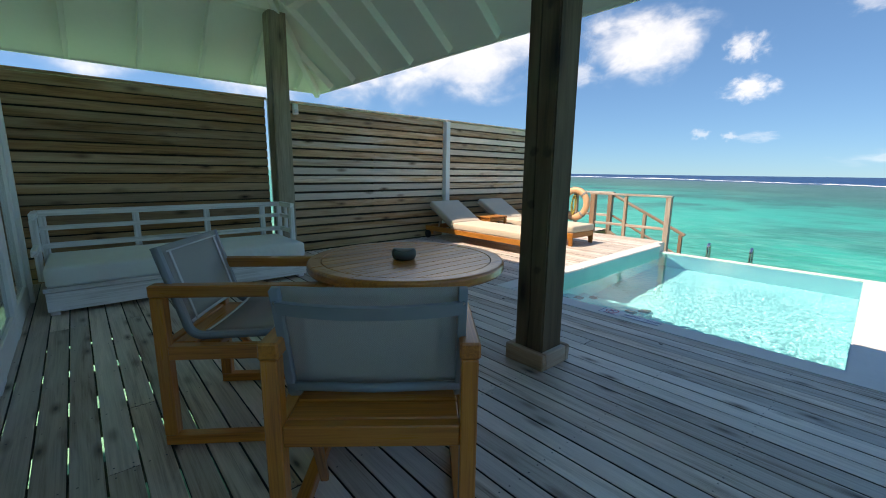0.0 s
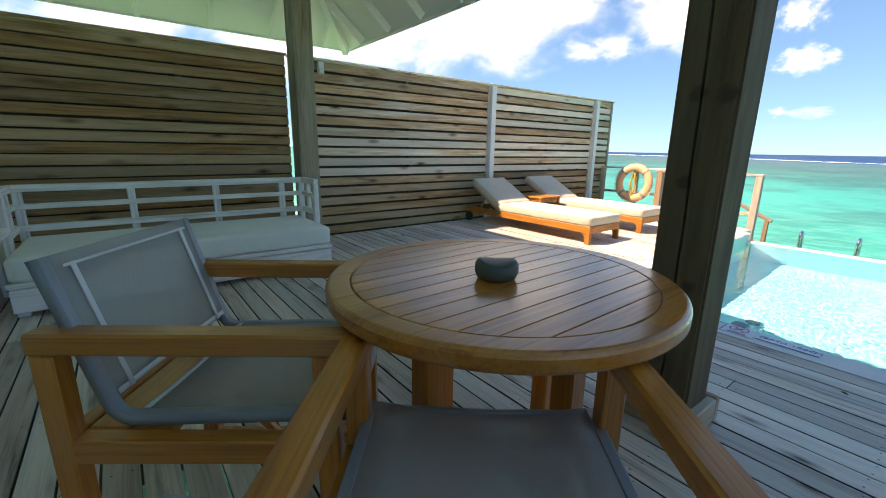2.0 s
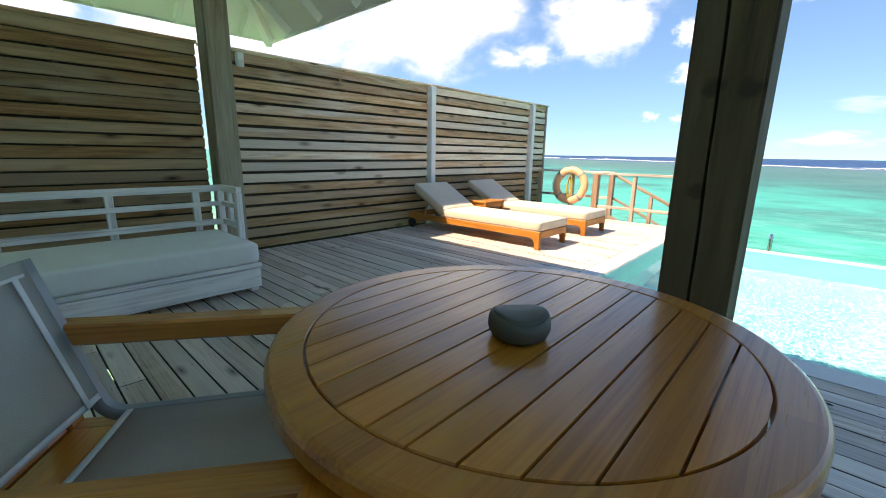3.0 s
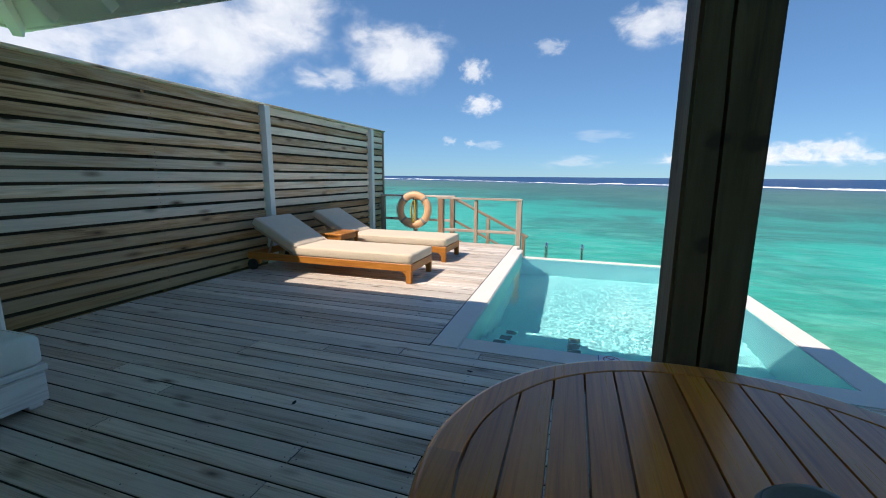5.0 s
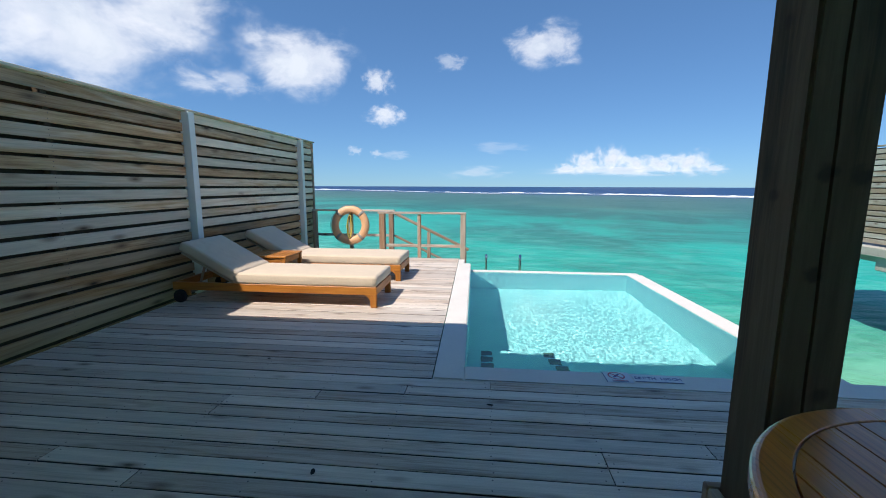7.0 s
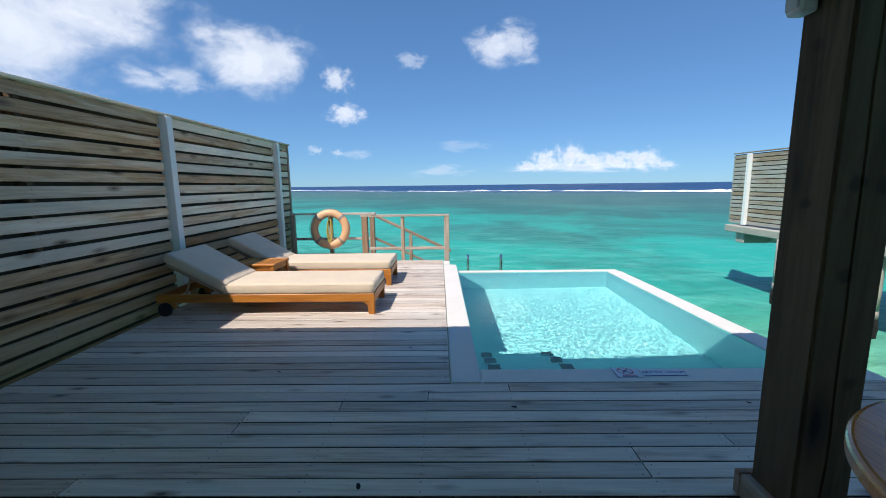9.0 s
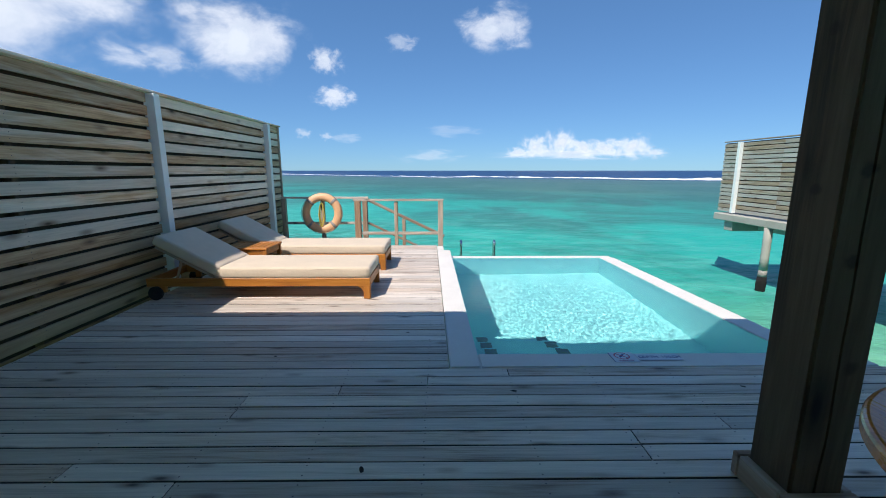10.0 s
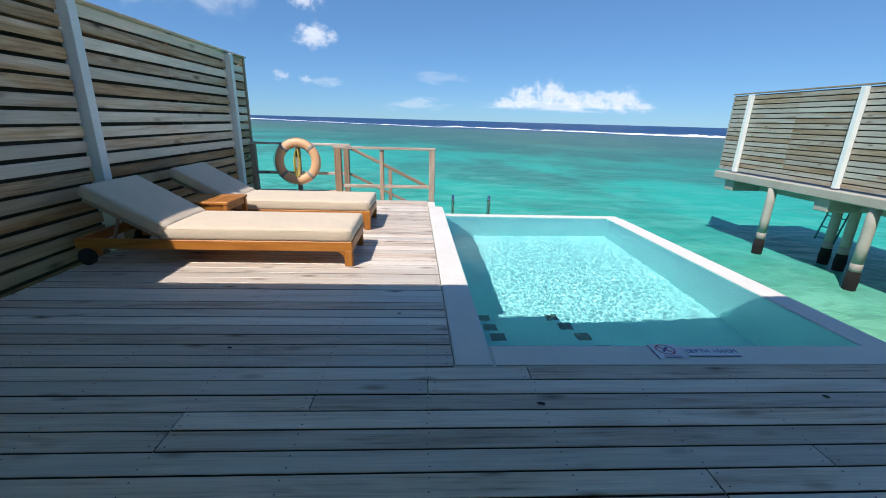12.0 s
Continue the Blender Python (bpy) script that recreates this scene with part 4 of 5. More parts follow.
def side_table(x, y):
    s = tagged(thing("side_table", pose(x, y, 0)), "low gold-stained slatted side table between the loungers", "side table")
    w, d, h = 0.47, 0.52, 0.40
    for sx in (1, -1):
        for sy in (1, -1):
            bar("leg", (sx * (w / 2 - 0.03), sy * (d / 2 - 0.03), 0), (sx * (w / 2 - 0.03), sy * (d / 2 - 0.03), h - 0.025), 0.045, 0.045, TEAK_GOLD, s, up=(0, 1, 0))
        bar("apron", (sx * (w / 2 - 0.03), -d / 2 + 0.05, h - 0.06), (sx * (w / 2 - 0.03), d / 2 - 0.05, h - 0.06), 0.022, 0.06, TEAK_GOLD, s)
        bar("top_rail", (sx * (w / 2 - 0.03), -d / 2, h - 0.0125), (sx * (w / 2 - 0.03), d / 2, h - 0.0125), 0.06, 0.025, TEAK_GOLD, s)
    for sy in (1, -1):
        bar("apron", (-w / 2 + 0.05, sy * (d / 2 - 0.03), h - 0.06), (w / 2 - 0.05, sy * (d / 2 - 0.03), h - 0.06), 0.022, 0.06, TEAK_GOLD, s)
    for k in range(7):
        y = -d / 2 + d * (k + 0.5) / 7
        bar("slat", (-w / 2 + 0.062, y, h - 0.013), (w / 2 - 0.062, y, h - 0.013), d / 7 - 0.006, 0.02, TEAK_GOLD, s)
    return s


side_table(5.865, 5.31)

# ---- pool ----
PX0, PX1, FAR, RIM_Z, WATER_Z = 3.645, 7.415, 7.555, -0.098, -0.108


def north(x):
    """Inner edge of the north coping, slightly askew to the deck."""
    return 2.775 + 0.0235 * (x - PX0)


def south(x):
    """Inner edge of the low south rim."""
    return 0.307 + 0.037 * (x - PX0)


def prism(name, plan, z0, z1, material, parent=None, label="", bevel=0.008):
    bm = bmesh.new()
    lo = [bm.verts.new((x, y, z0)) for x, y in plan]
    hi = [bm.verts.new((x, y, z1)) for x, y in plan]
    bm.faces.new(lo[::-1])
    bm.faces.new(hi)
    n = len(plan)
    for i in range(n):
        bm.faces.new((lo[i], lo[(i + 1) % n], hi[(i + 1) % n], hi[i]))
    bmesh.ops.recalc_face_normals(bm, faces=bm.faces[:])
    if bevel:
        bmesh.ops.bevel(bm, geom=[e for e in bm.edges if e.verts[0].co.z > z1 - 1e-4 and e.verts[1].co.z > z1 - 1e-4], offset=bevel, segments=2, affect="EDGES")
    return part(name, bm, material, parent, label)


def between(x0, x1, lower, upper):
    """A plan bounded by two lines y = f(x)."""
    return [(x0, lower(x0)), (x1, lower(x1)), (x1, upper(x1)), (x0, upper(x0))]


def off(edge, d):
    return lambda x: edge(x) + d


pool = tagged(thing("pool"), "plunge pool with pale coping, low overflow rims and clear turquoise water", "pool", kind="structure")
prism("coping", between(POOL_X0, 7.56, north, off(north, 0.205)), -0.16, 0.004, COPING, pool, "pale coping slab")
prism("coping", between(7.565, 7.91, off(north, 0.10), off(north, 0.205)), -0.16, 0.004, COPING, pool, "pale coping end")
prism("coping", between(POOL_X0, PX0, off(south, -0.215), off(north, -0.002)), -0.16, 0.003, COPING, pool, "pale coping slab")
prism("rim", between(PX1, FAR, off(south, -0.20), off(north, -0.004)), -0.30, RIM_Z, COPING, pool, "low pale overflow rim")
prism("rim", between(PX0 + 0.002, PX1 - 0.002, off(south, -0.225), south), -0.30, RIM_Z - 0.001, COPING, pool, "low pale overflow rim")
D = -1.10
for lo, hi, x0, x1, z1 in ((off(south, -0.1), off(north, 0.1), PX0 - 0.12, PX0 + 0.004, -0.165), (off(south, -0.1), off(north, 0.1), PX1 - 0.004, PX1 + 0.1, -0.305),
                           (off(south, -0.15), off(south, 0.004), PX0 + 0.004, PX1 - 0.004, -0.305), (off(north, -0.004), off(north, 0.12), PX0 + 0.004, PX1 - 0.004, -0.165)):
    prism("pool_wall", between(x0, x1, lo, hi), D - 0.15, z1, POOL, pool, "pale blue pool plaster", 0)
# plaster carried up to the water's edge on the inside of the rims and under the coping
prism("pool_lining", between(PX1 - 0.006, PX1 - 0.001, south, north), -0.31, RIM_Z - 0.006, POOL, pool, "pale blue pool plaster", 0)
prism("pool_lining", between(PX0 + 0.004, PX1 - 0.006, off(south, 0.001), off(south, 0.006)), -0.31, RIM_Z - 0.006, POOL, pool, "pale blue pool plaster", 0)
prism("pool_lining", between(PX0 + 0.004, PX1 - 0.006, off(north, -0.006), off(north, -0.001)), -0.17, -0.012, POOL, pool, "pale blue pool plaster", 0)
prism("pool_lining", between(PX0 + 0.001, PX0 + 0.0035, off(south, 0.006), off(north, -0.006)), -0.17, -0.012, POOL, pool, "pale blue pool plaster", 0)
prism("pool_floor", between(PX0, PX1, south, north), D - 0.12, D, POOL, pool, "pale blue pool floor", 0)
for k in range(4):
    xt, zz = (3.80, 4.16, 4.506, 4.86)[k], -0.14 - 0.235 * k
    xa = xt + 0.075
    prism("pool_step", between(PX0 + 0.004 + 0.0005 * k, xa, lambda x: 1.935, off(north, -0.007 - 0.0005 * k)), D, zz, POOL, pool, "pale blue step under water", 0.01)
    for yy in (2.61, 2.0):
        block("tile", (0.10, 0.105, 0.006), (xt, yy, zz + 0.004), TILE, pool, "dark green marker tile", ch=0.001)
nx, ny = 440, 300
verts = []
for i in range(nx + 1):
    for j in range(ny + 1):
        x = PX0 + 0.004 + (PX1 - PX0 - 0.010) * i / nx
        y = south(x) + 0.006 + (north(x) - south(x) - 0.012) * j / ny
        z = 0.0005 * noise.noise(Vector((x * 4.2, y * 3.4, 1.0))) + 0.00065 * noise.noise(Vector((x * 17, y * 15, 5.0))) + 0.0004 * noise.noise(Vector((x * 38, y * 34, 9.0)))
        verts.append((x, y, WATER_Z + z))
faces = [(i * (ny + 1) + j, (i + 1) * (ny + 1) + j, (i + 1) * (ny + 1) + j + 1, i * (ny + 1) + j + 1) for i in range(nx) for j in range(ny)]
water = place("water", mesh_of("water", verts, faces, WATER, True), pool, None, "clear turquoise pool water")
water.cycles.is_caustics_caster = True
for ob in pool.children:
    if ob.name.startswith(("pool_", "tile")):
        ob.cycles.is_caustics_receiver = True
prism("outer_wall", between(POOL_X0, FAR - 0.03, off(south, -0.21), off(south, -0.155)), -2.6, -0.305, CONCRETE, pool, "concrete side of the pool", 0)
prism("outer_wall", between(FAR - 0.04, FAR - 0.01, off(south, -0.15), north), -2.6, -0.305, CONCRETE, pool, "concrete side of the pool", 0)


def text_mesh(body, size, m, material, name, parent, label=""):
    cu = bpy.data.curves.new(name, "FONT")
    cu.body, cu.size, cu.extrude = body, size, 0.0006
    tmp = bpy.data.objects.new(name + "_tmp", cu)
    scene.collection.objects.link(tmp)
    me = bpy.data.meshes.new_from_object(tmp.evaluated_get(bpy.context.evaluated_depsgraph_get()))
    bpy.data.objects.remove(tmp)
    me.materials.clear()
    me.materials.append(material)
    return place(name, me, parent, m, label)


sign = tagged(thing("depth_sign", pose(3.575, 1.60, 0.0035)), "white sign plate with red ring and blue words on coping", "sign")
block("plate", (0.15, 0.17, 0.003), (0.0, 0.16, 0.0015), SIGN_WHITE, sign, ch=0.0006)
block("plate", (0.095, 0.30, 0.003), (0.0, -0.085, 0.0015), SIGN_WHITE, sign, ch=0.0006)
ringv, ringf = [], []
for j in range(32):
    t = 2 * math.pi * j / 32
    for r in (0.045, 0.054):
        ringv.append((0.018 + r * math.cos(t), 0.165 + r * math.sin(t), 0.0038))
for j in range(32):
    a, b = 2 * j, 2 * ((j + 1) % 32)
    ringf.append((a, a + 1, b + 1, b))
place("ring", mesh_of("ring", ringv, ringf, SIGN_RED), sign, None, "red ring")
bar("stroke", (0.018 - 0.033, 0.165 - 0.033, 0.0036), (0.018 + 0.033, 0.165 + 0.033, 0.0036), 0.008, 0.0012, SIGN_RED, sign, ch=0.0002)
bar("figure_bar", (0.018 - 0.022, 0.165 + 0.022, 0.0036), (0.018 + 0.025, 0.165 - 0.02, 0.0036), 0.014, 0.001, SIGN_BLUE, sign, ch=0.0002)
for k in range(2):
    bar("text_bar", (-0.05 - 0.013 * k, 0.21, 0.0036), (-0.05 - 0.013 * k, 0.11, 0.0036), 0.006, 0.001, SIGN_RED if k == 0 else SIGN_BLUE, sign, ch=0.0002)
for k, ch in enumerate("DEPTH 100CM"):
    if ch != " ":
        text_mesh(ch, 0.046, pose(-0.014, 0.055 - 0.0262 * k, 0.0036, 0, 0, -90), SIGN_BLUE, "letter", sign)
bar("edge_bar", (-0.05, 0.06, 0.0034), (-0.05, -0.235, 0.0034), 0.007, 0.001, SIGN_BLUE, sign, ch=0.0002)
bar("edge_bar", (-0.076, 0.245, 0.0034), (0.07, 0.245, 0.0034), 0.006, 0.001, SIGN_BLUE, sign, ch=0.0002)

for y in (2.606, 1.942):
    path = [(8.99, y, -2.3), (9.0, y, -0.24)] + [(9.065 - 0.065 * math.cos(a), y, -0.185 + 0.08 * math.sin(a)) for a in [radians(k * 20) for k in range(10)]] + [(9.13, y, -0.30), (9.15, y, -2.3)]
    g = tagged(thing("grab_rail"), "polished steel grab rail of the sea ladder behind the pool", "grab rail", "ladder grab rails")
    tube("rail_tube", path, 0.024, STEEL, g, n=10)
    block("bracket", (0.05, 0.05, 0.06), (8.97, y, -0.9), STEEL, g)

# ---- railing, stairs and lifebuoy ----
RX0, RX1, RY = 8.05, 8.76, 4.45
rail = tagged(thing("railing", pose(0, 0, 0)), "weathered timber railing round the sea stairs", "railing")
for (x, y, w, z1) in ((RX0, 3.02, 0.09, 0.77), (RX0, RY, 0.10, 0.77), (RX0, 3.79, 0.06, 0.76), (RX1, RY, 0.09, 0.76), (RX1, 5.25, 0.07, 0.76), (RX1, 5.98, 0.08, 0.80)):
    bar("post", (x, y, -0.35), (x, y, z1), w, w, RAIL, rail, up=(0, 1, 0), ch=0.006)
# rails in the paler deck wood: their sunlit tone is put into the colour
bar("top_rail", (RX0, 2.97, 0.787), (RX0, 4.52, 0.787), 0.10, 0.035, DECK, rail)
bar("mid_rail", (RX0, 3.065, 0.21), (RX0, 4.40, 0.21), 0.035, 0.05, DECK, rail)
bar("top_rail", (RX1, 4.38, 0.78), (RX1, 6.02, 0.78), 0.10, 0.035, DECK, rail)
bar("mid_rail", (RX1, 4.495, 0.30), (RX1, 5.94, 0.30), 0.035, 0.05, DECK, rail)
stairs = tagged(thing("stairs"), "timber stairs with a sloping handrail going down to the sea", "stairs")
bar("handrail", (RX1 + 0.02, 4.40, 0.74), (RX1 + 0.02, 2.95, 0.04), 0.06, 0.05, RAIL, stairs)
bar("handrail", (RX1 + 0.02, 4.40, 0.30), (RX1 + 0.02, 2.95, -0.40), 0.04, 0.04, RAIL, stairs)
for y, z in ((3.72, 0.40), (3.02, 0.06)):
    bar("stair_post", (RX1 + 0.02, y, z - 1.1), (RX1 + 0.02, y, z - 0.02), 0.06, 0.06, RAIL, stairs, up=(0, 1, 0))
for x in (RX0 + 0.07, RX1 - 0.03):
    bar("stringer", (x, 4.45, -0.12), (x, 1.45, -1.75), 0.05, 0.22, RAIL, stairs)
for k in range(8):
    y, z = 4.20 - 0.35 * k, -0.19 - 0.19 * k
    bar("tread", (RX0 + 0.10, y, z), (RX1 - 0.06, y, z), 0.26, 0.035, DECK, stairs)


def lifebuoy(x, y, z):
    b = tagged(thing("lifebuoy", pose(x, y, z, 0, 0, 0) @ pose(0, 0, 0, 0, 6, 0)), "faded orange lifebuoy with grey bands hanging on the railing", "lifebuoy")
    R, r = 0.30, 0.075
    ring = [(0, R * math.cos(t), R * math.sin(t)) for t in [2 * math.pi * k / 48 for k in range(48)]]
    v, f = tube_data(ring, r, 16, True)
    v = [(p[0] * 0.72, p[1], p[2]) for p in v]
    place("shell", mesh_of("shell", v, f, ORANGE, True), b)
    for a0 in (45, 135, 225, 315):
        seg = [(0, R * math.cos(radians(a0 + d)), R * math.sin(radians(a0 + d))) for d in (-4.5, -1.5, 1.5, 4.5)]
        v, f = tube_data(seg, r + 0.004, 16)
        place("band", mesh_of("band", [(p[0] * 0.72, p[1], p[2]) for p in v], f, BAND, True), b, None, "grey band")
    for a0 in (45, 135, 225, 315):
        pts = []
        for k in range(9):
            t = radians(a0 + 90 * k / 8)
            rr = R + r + 0.003 + 0.008 * math.sin(math.pi * k / 8)
            pts.append((-0.02, rr * math.cos(t), rr * math.sin(t)))
        tube("grab_line", pts, 0.004, BAND, b, "thin grey line", n=6)
    rnd = random.Random(5)
    for k in range(7):
        w, h, x0 = rnd.uniform(0.02, 0.055), rnd.uniform(0.15, 0.235), rnd.uniform(-0.05, 0.0)
        pts = []
        for j in range(17):
            t = 2 * math.pi * j / 16
            pts.append((x0 + 0.006 * math.sin(3 * t), w * math.sin(t) + rnd.uniform(-0.004, 0.004), 0.19 - h + h * math.cos(t)))
        tube("rope_loop", pts[:-1], 0.0065, ROPE, b, "yellow coiled throwing line", n=6, closed=True)
    tube("hanger", [(-0.02, 0, 0.30), (-0.03, 0.01, 0.22), (-0.02, 0.0, 0.10)], 0.012, ROPE_DARK, b, "dark hanging cord")
    return b


lifebuoy(RX1 - 0.115, 5.235, 0.50)

# ---- neighbouring villa across the water ----
NY = -5.42
nb = tagged(thing("neighbour_terrace", pose(0, NY, 0)), "concrete terrace of the neighbouring villa on round piles", "terrace")
bar("slab", (3.0, -1.43, -0.045), (13.25, -1.43, -0.045), 3.24, 0.20, CONCRETE, nb, ch=0.02)
for x in (12.7, 9.9, 7.1, 4.3):
    bar("cross_beam", (x, 0.1, -0.285), (x, -3.0, -0.285), 0.34, 0.28, CONCRETE, nb, ch=0.015)
for y in (-0.75, -2.6):
    bar("long_beam", (3.2, y, -0.27), (12.5, y, -0.27), 0.25, 0.24, CONCRETE, nb, ch=0.015)
for x, y in ((11.2, 0.1), (8.86, 0.05), (6.5, 0.05), (10.46, -0.94), (9.99, -0.85), (7.6, -0.9)):
    p = lathe("column", [(0.096, -1.25), (0.096, -0.9), (0.096, -0.5), (0.096, -0.14)], CONCRETE, nb, "round concrete pile", pose(x, y, 0), 20)
    lathe("tide_band", [(0.099, -1.42), (0.101, -1.34), (0.098, -1.25)], BAND, p, "grey stained tide band", n=20)
    lathe("crust", [(0.106, -2.2), (0.108, -1.75), (0.118, -1.6), (0.101, -1.41)], BARNACLE, p, "dark crust at the waterline", n=20)
lad = tagged(thing("sea_ladder", pose(10.6, NY - 1.2, 0)), "thin teal metal ladder hanging under the neighbouring terrace", "ladder")
for y in (-0.24, 0.24):
    tube("stile", [(y, 0, -0.2), (y, 0.25, -1.3)], 0.018, LADDER_TEAL, lad)
for k in range(4):
    tube("rung", [(-0.24, 0.06 + 0.06 * k, -0.45 - 0.26 * k), (0.24, 0.06 + 0.06 * k, -0.45 - 0.26 * k)], 0.014, LADDER_TEAL, lad)
NB_POSTS = (12.66, 9.75, 6.84, 3.93)
nf = tagged(thing("neighbour_fence", pose(0, NY, 0)), "slatted privacy fence of the neighbouring villa with white posts", "fence")
for x in NB_POSTS:
    bar("post", (x, 0.05, 0.085), (x, 0.05, 2.06), 0.10, 0.11, WHITE, nf, up=(0, 1, 0))
bar("cap", (3.2, 0.0, 2.10), (13.38, 0.0, 2.10), 0.07, 0.03, NB_SLAT, nf)
spans = [(11.205, 13.36), (9.75, 11.2), (8.295, 9.745), (6.84, 8.29), (5.385, 6.835), (3.93, 5.38)]
for k in range(17):
    z = 0.145 + 0.1155 * k
    for a, b in spans:
        bar("slat", (a, 0.0, z), (b, 0.0, z), 0.022, 0.092, NB_SLAT, nf, ch=0.003)
# dark sheet added behind the slats, standing in for shade in the gaps
bar("backing", (3.3, -0.06, 1.09), (13.4, -0.06, 1.09), 0.012, 1.95, GAP_SHADE_WOOD, nf)

# ---- privacy fence ----
fence = tagged(thing("fence"), "slatted timber privacy fence with pale painted posts", "fence")
FPOSTS = (2.338, 5.50, 8.42)
for x in FPOSTS:
    bar("fence_post", (x, FENCE_Y - 0.03, -0.30), (x, FENCE_Y - 0.03, FENCE_TOP - 0.01), 0.095, 0.115, FPOST, fence, "pale painted post", up=(0, 1, 0))
bar("batten", (2.236, FENCE_Y + 0.035, -0.2), (2.236, FENCE_Y + 0.035, FENCE_TOP), 0.024, 0.045, POST_SHADED, fence, up=(0, 1, 0))
bar("end_post", (9.0, FENCE_Y + 0.05, -0.3), (9.0, FENCE_Y + 0.05, FENCE_TOP - 0.005), 0.05, 0.17, RAIL, fence, up=(0, 1, 0))

for a, b in ((-1.4, 2.262), (2.29, 5.50), (5.505, 9.05)):
    bar("cap_board", (a, FENCE_Y + 0.01, FENCE_TOP + 0.012), (b, FENCE_Y + 0.01, FENCE_TOP + 0.012), 0.13, 0.024, SLAT, fence)
for x in (-0.9, 1.2, 3.95, 7.02):
    bar("batten", (x, FENCE_Y + 0.035, -0.2), (x, FENCE_Y + 0.035, FENCE_TOP), 0.05, 0.07, POST_SHADED, fence, up=(0, 1, 0))
rnd = random.Random(11)
SPANS = [(2.395, 5.44), (5.56, 8.36), (8.48, 8.975)]
N_SLAT, SLAT_P = 18, 0.1245
nails = []
for k in range(N_SLAT):
    z = FENCE_TOP - 0.055 - SLAT_P * k
    for a, b in SPANS:
        # the lower rows take the browner wood
        o = bar("slat", (a, FENCE_Y + rnd.uniform(-0.002, 0.002), z + rnd.uniform(-0.004, 0.004)), (b, FENCE_Y + rnd.uniform(-0.002, 0.002), z + rnd.uniform(-0.004, 0.004)), 0.024, 0.095, SLAT if z > 0.72 + rnd.uniform(-0.15, 0.15) else SLAT_BROWN, fence, ch=0.004)
        for bx in (-0.9, 1.2, 3.95, 7.02):
            if a < bx < b:
                for dz in (-0.022, 0.022):
                    nails.append((bx + rnd.uniform(-0.01, 0.01), FENCE_Y - 0.0150, z + dz + rnd.uniform(-0.004, 0.004)))
    bar("back_slat", (2.335, FENCE_Y + 0.085, z - SLAT_P / 2), (9.0, FENCE_Y + 0.085, z - SLAT_P / 2), 0.02, 0.095, GAP_SHADE_WOOD, fence, ch=0.003)
# the panel under the roof is boarded more closely
for k in range(20):
    z = FENCE_TOP - 0.054 - 0.109 * k
    bar("slat", (-1.4, FENCE_Y + rnd.uniform(-0.002, 0.002), z + rnd.uniform(-0.004, 0.004)), (2.25, FENCE_Y + rnd.uniform(-0.002, 0.002), z + rnd.uniform(-0.004, 0.004)), 0.024, 0.094 + rnd.choice((-0.004, 0, 0.004)), SLAT_BROWN, fence, ch=0.004)
    for bx in (-0.9, 1.2):
        for dz in (-0.022, 0.022):
            nails.append((bx + rnd.uniform(-0.01, 0.01), FENCE_Y - 0.0150, z + dz + rnd.uniform(-0.004, 0.004)))
    bar("back_slat", (-1.4, FENCE_Y + 0.085, z - 0.0545), (2.24, FENCE_Y + 0.085, z - 0.0545), 0.02, 0.09, GAP_SHADE_WOOD, fence, ch=0.003)

verts, faces = [], []
for x, y, z in nails:
    o = len(verts)
    verts += [(x + 0.0038 * math.cos(j * math.pi / 3), y, z + 0.0038 * math.sin(j * math.pi / 3)) for j in range(6)]
    faces.append(tuple(o + j for j in range(6)))
tagged(place("nail_heads", mesh_of("nail_heads", verts, faces, SCREW), fence), "", "", "", "stuff")

# ---- deck ----
PITCH_X, GAP, TH = 0.1118, 0.008, 0.028
deck = tagged(thing("floor"), "weathered grey timber deck of long boards", "deck", kind="structure")
X_FIRST = POOL_X0 - 0.003
rnd = random.Random(3)
screws = []


def board(xc, y0, y1, w=PITCH_X - GAP):
    z = -TH / 2 + rnd.uniform(-0.0015, 0.0015)
    b = bar("board", (xc, y0, z), (xc, y1, z), w, TH, DECK, deck, ch=0.0025)
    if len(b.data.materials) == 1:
        # the sawn flanks are painted near black, as shade in the gaps
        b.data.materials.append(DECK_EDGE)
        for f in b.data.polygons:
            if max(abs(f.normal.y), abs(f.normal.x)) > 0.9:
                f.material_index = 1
    y = math.ceil((y0 - 0.02) / 0.52) * 0.52
    ends = [y0 + 0.03, y1 - 0.03]
    while y < y1:
        ends.append(y)
        y += 0.52
    for yy in ends:
        for sx in (-1, 1):
            screws.append((xc + sx * w * 0.29 + rnd.uniform(-0.003, 0.003), yy + rnd.uniform(-0.006, 0.006), z + TH / 2))


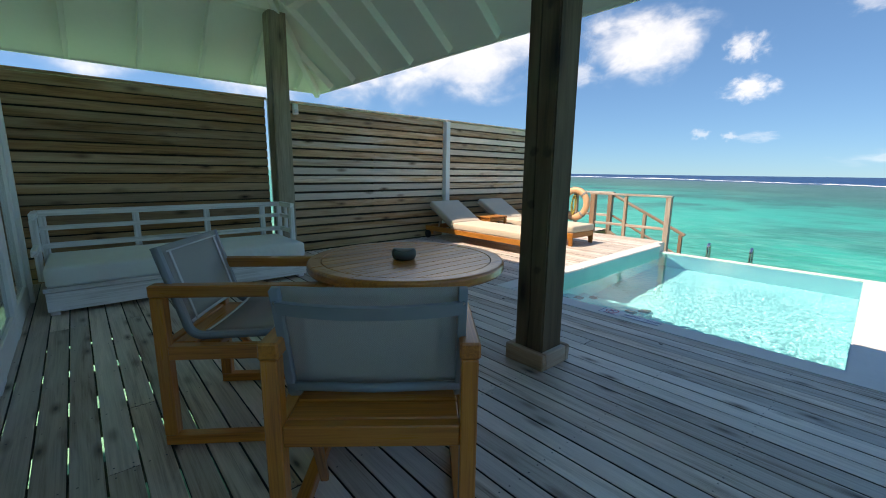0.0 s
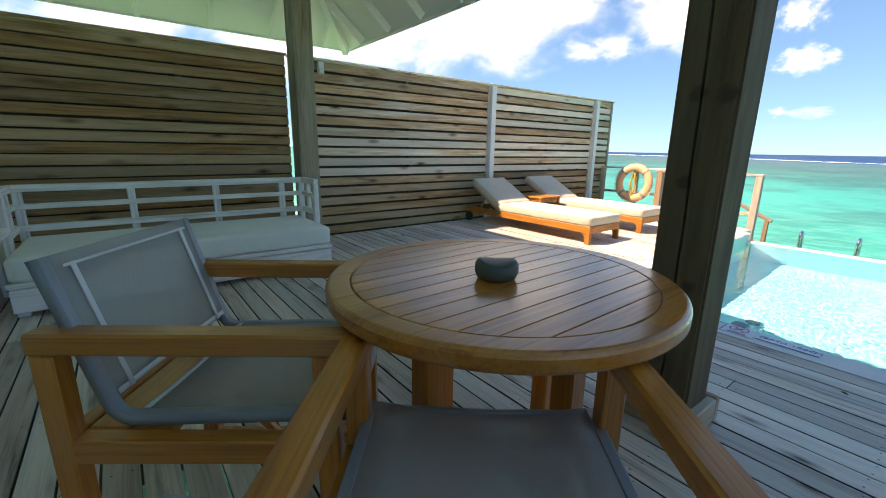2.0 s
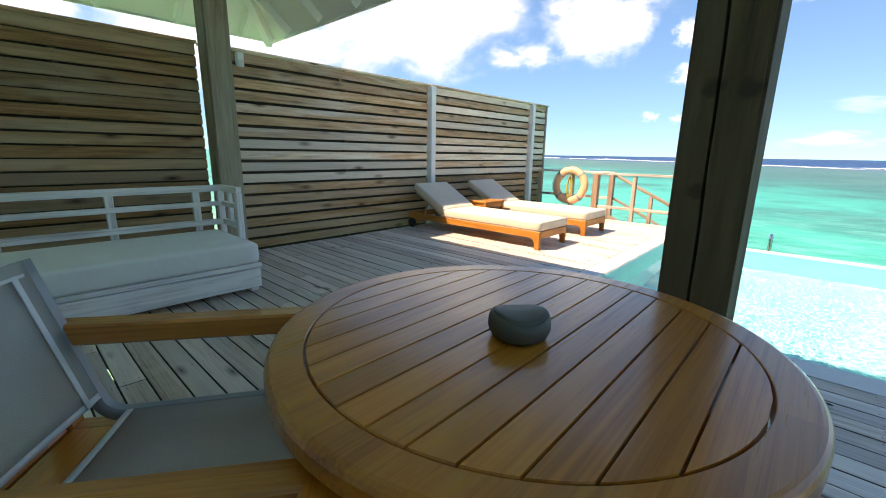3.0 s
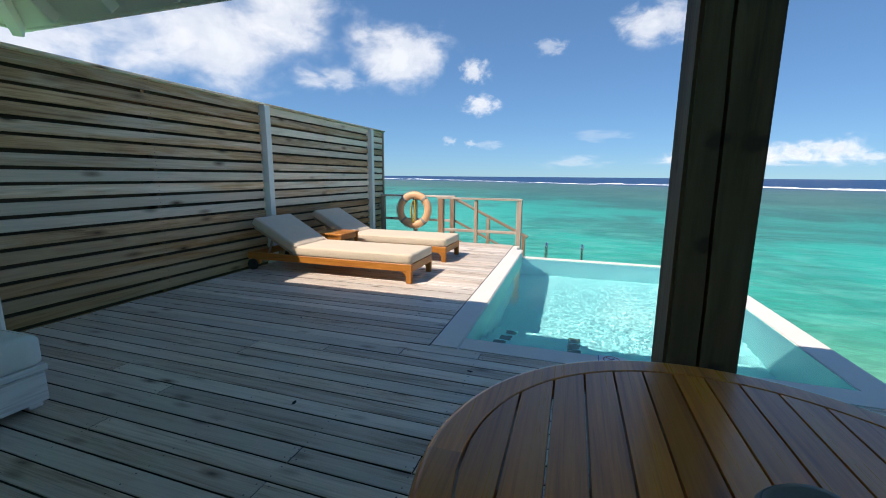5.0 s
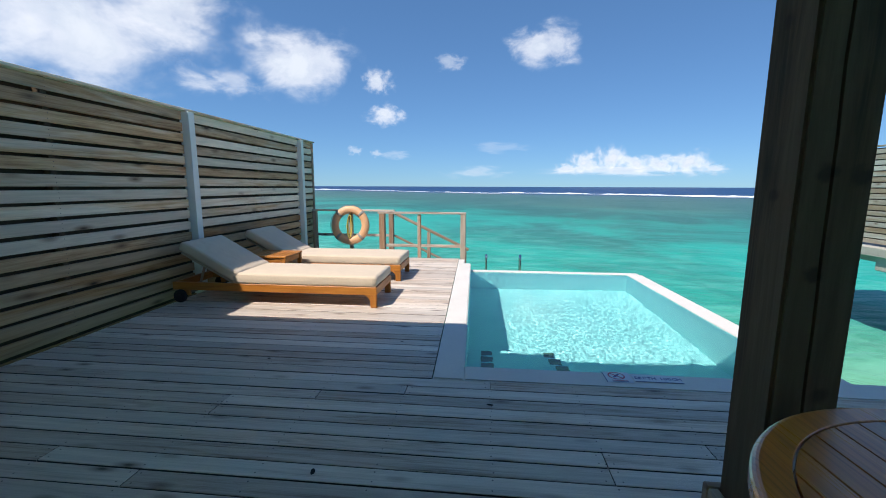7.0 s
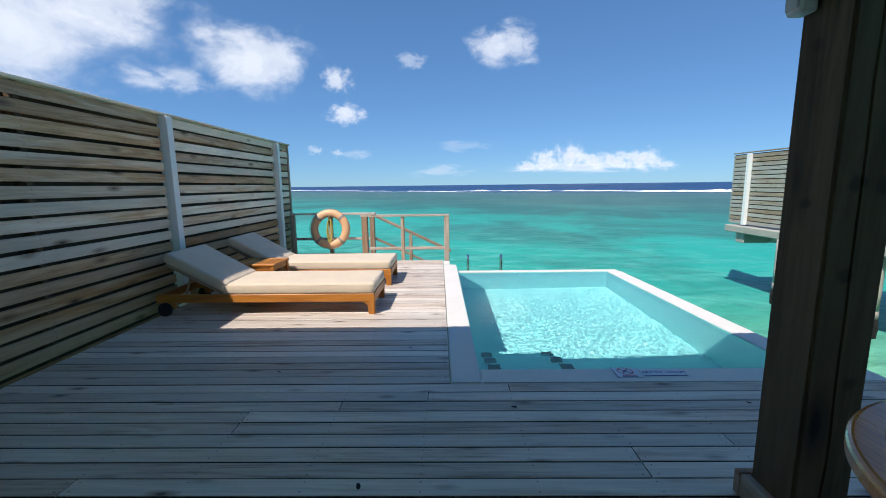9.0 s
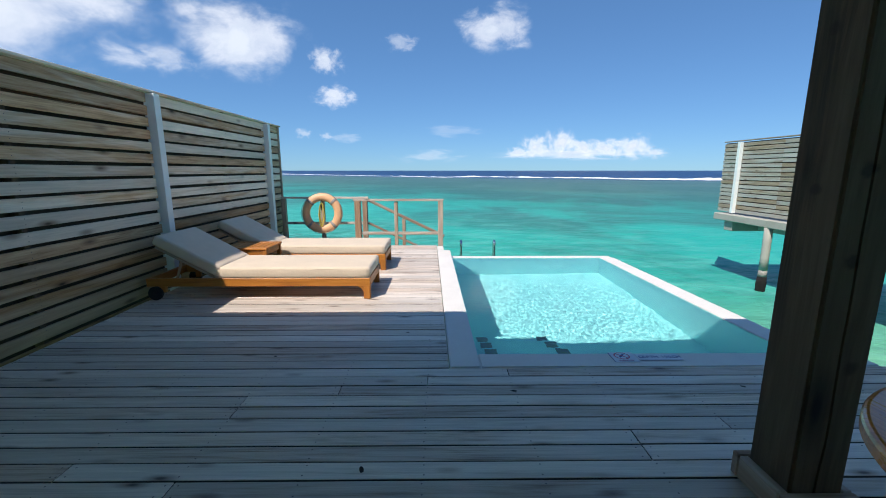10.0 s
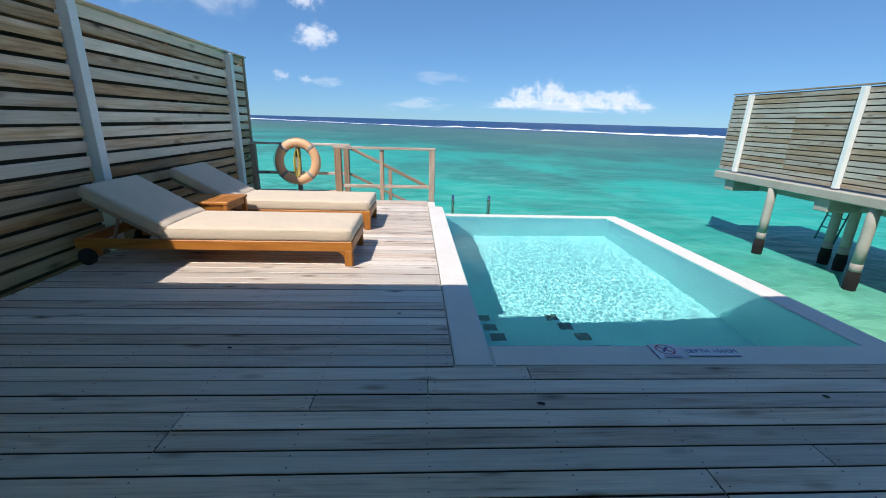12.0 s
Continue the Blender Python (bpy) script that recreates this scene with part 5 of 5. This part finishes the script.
k = 0
while True:
    xc = X_FIRST - PITCH_X * (k + 0.5)
    if xc < -0.20:
        break
    cuts = [-4.2]
    y = -4.2 + rnd.choice((1.3, 2.34, 3.12))
    while y < DECK_N - 1.0:
        cuts.append(round(y / 0.52) * 0.52)
        y += rnd.choice((4.68, 5.2, 5.72))
    cuts.append(DECK_N)
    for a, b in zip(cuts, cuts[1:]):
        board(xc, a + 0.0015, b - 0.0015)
    k += 1
k = 0
while True:
    xc = X_FIRST + PITCH_X * (k + 0.5)
    if xc > 8.76:
        break
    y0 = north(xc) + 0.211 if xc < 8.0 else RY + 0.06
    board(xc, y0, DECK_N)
    k += 1
verts, faces = [], []
for x, y, z in screws:
    o = len(verts)
    for j in range(6):
        verts.append((x + 0.0040 * math.cos(j * math.pi / 3), y + 0.0040 * math.sin(j * math.pi / 3), z + 0.0006))
    faces.append(tuple(o + j for j in range(6)))
tagged(place("screw_heads", mesh_of("screw_heads", verts, faces, SCREW), deck), "", "", "", "stuff")
for x, y, a, b, t in ((3.140, 2.604, 0.020, 0.010, 80), (2.490, 3.388, 0.022, 0.010, 15), (3.177, 1.206, 0.016, 0.009, 60), (4.05, 3.3, 0.014, 0.008, 90), (3.62, 4.2, 0.014, 0.008, 70)):
    v = [(a * math.cos(2 * math.pi * j / 14) * (1 + 0.25 * noise.noise(Vector((x, y, j)))), b * math.sin(2 * math.pi * j / 14), 0.0) for j in range(14)]
    place("knot_hole", mesh_of("knot_hole", v, [tuple(range(14))], BLACK), deck, pose(x, y, 0.0022, 0, 0, t), "dark knot hole")
for y in [-4.0 + 0.52 * j for j in range(20)]:
    x1 = 8.0 if y > 3.2 else POOL_X0 - 0.05
    tagged(bar("joist", (-0.25, y, -0.11), (x1, y, -0.11), 0.05, 0.14, GAP_SHADE_WOOD, deck), kind="structure")
bar("edge_board", (8.79, RY, -0.07), (8.79, DECK_N, -0.07), 0.03, 0.16, RAIL, deck)
bar("edge_board", (-0.3, DECK_N + 0.022, -0.05), (8.9, DECK_N + 0.022, -0.05), 0.035, 0.06, COPING, deck, "pale strip along the fence")
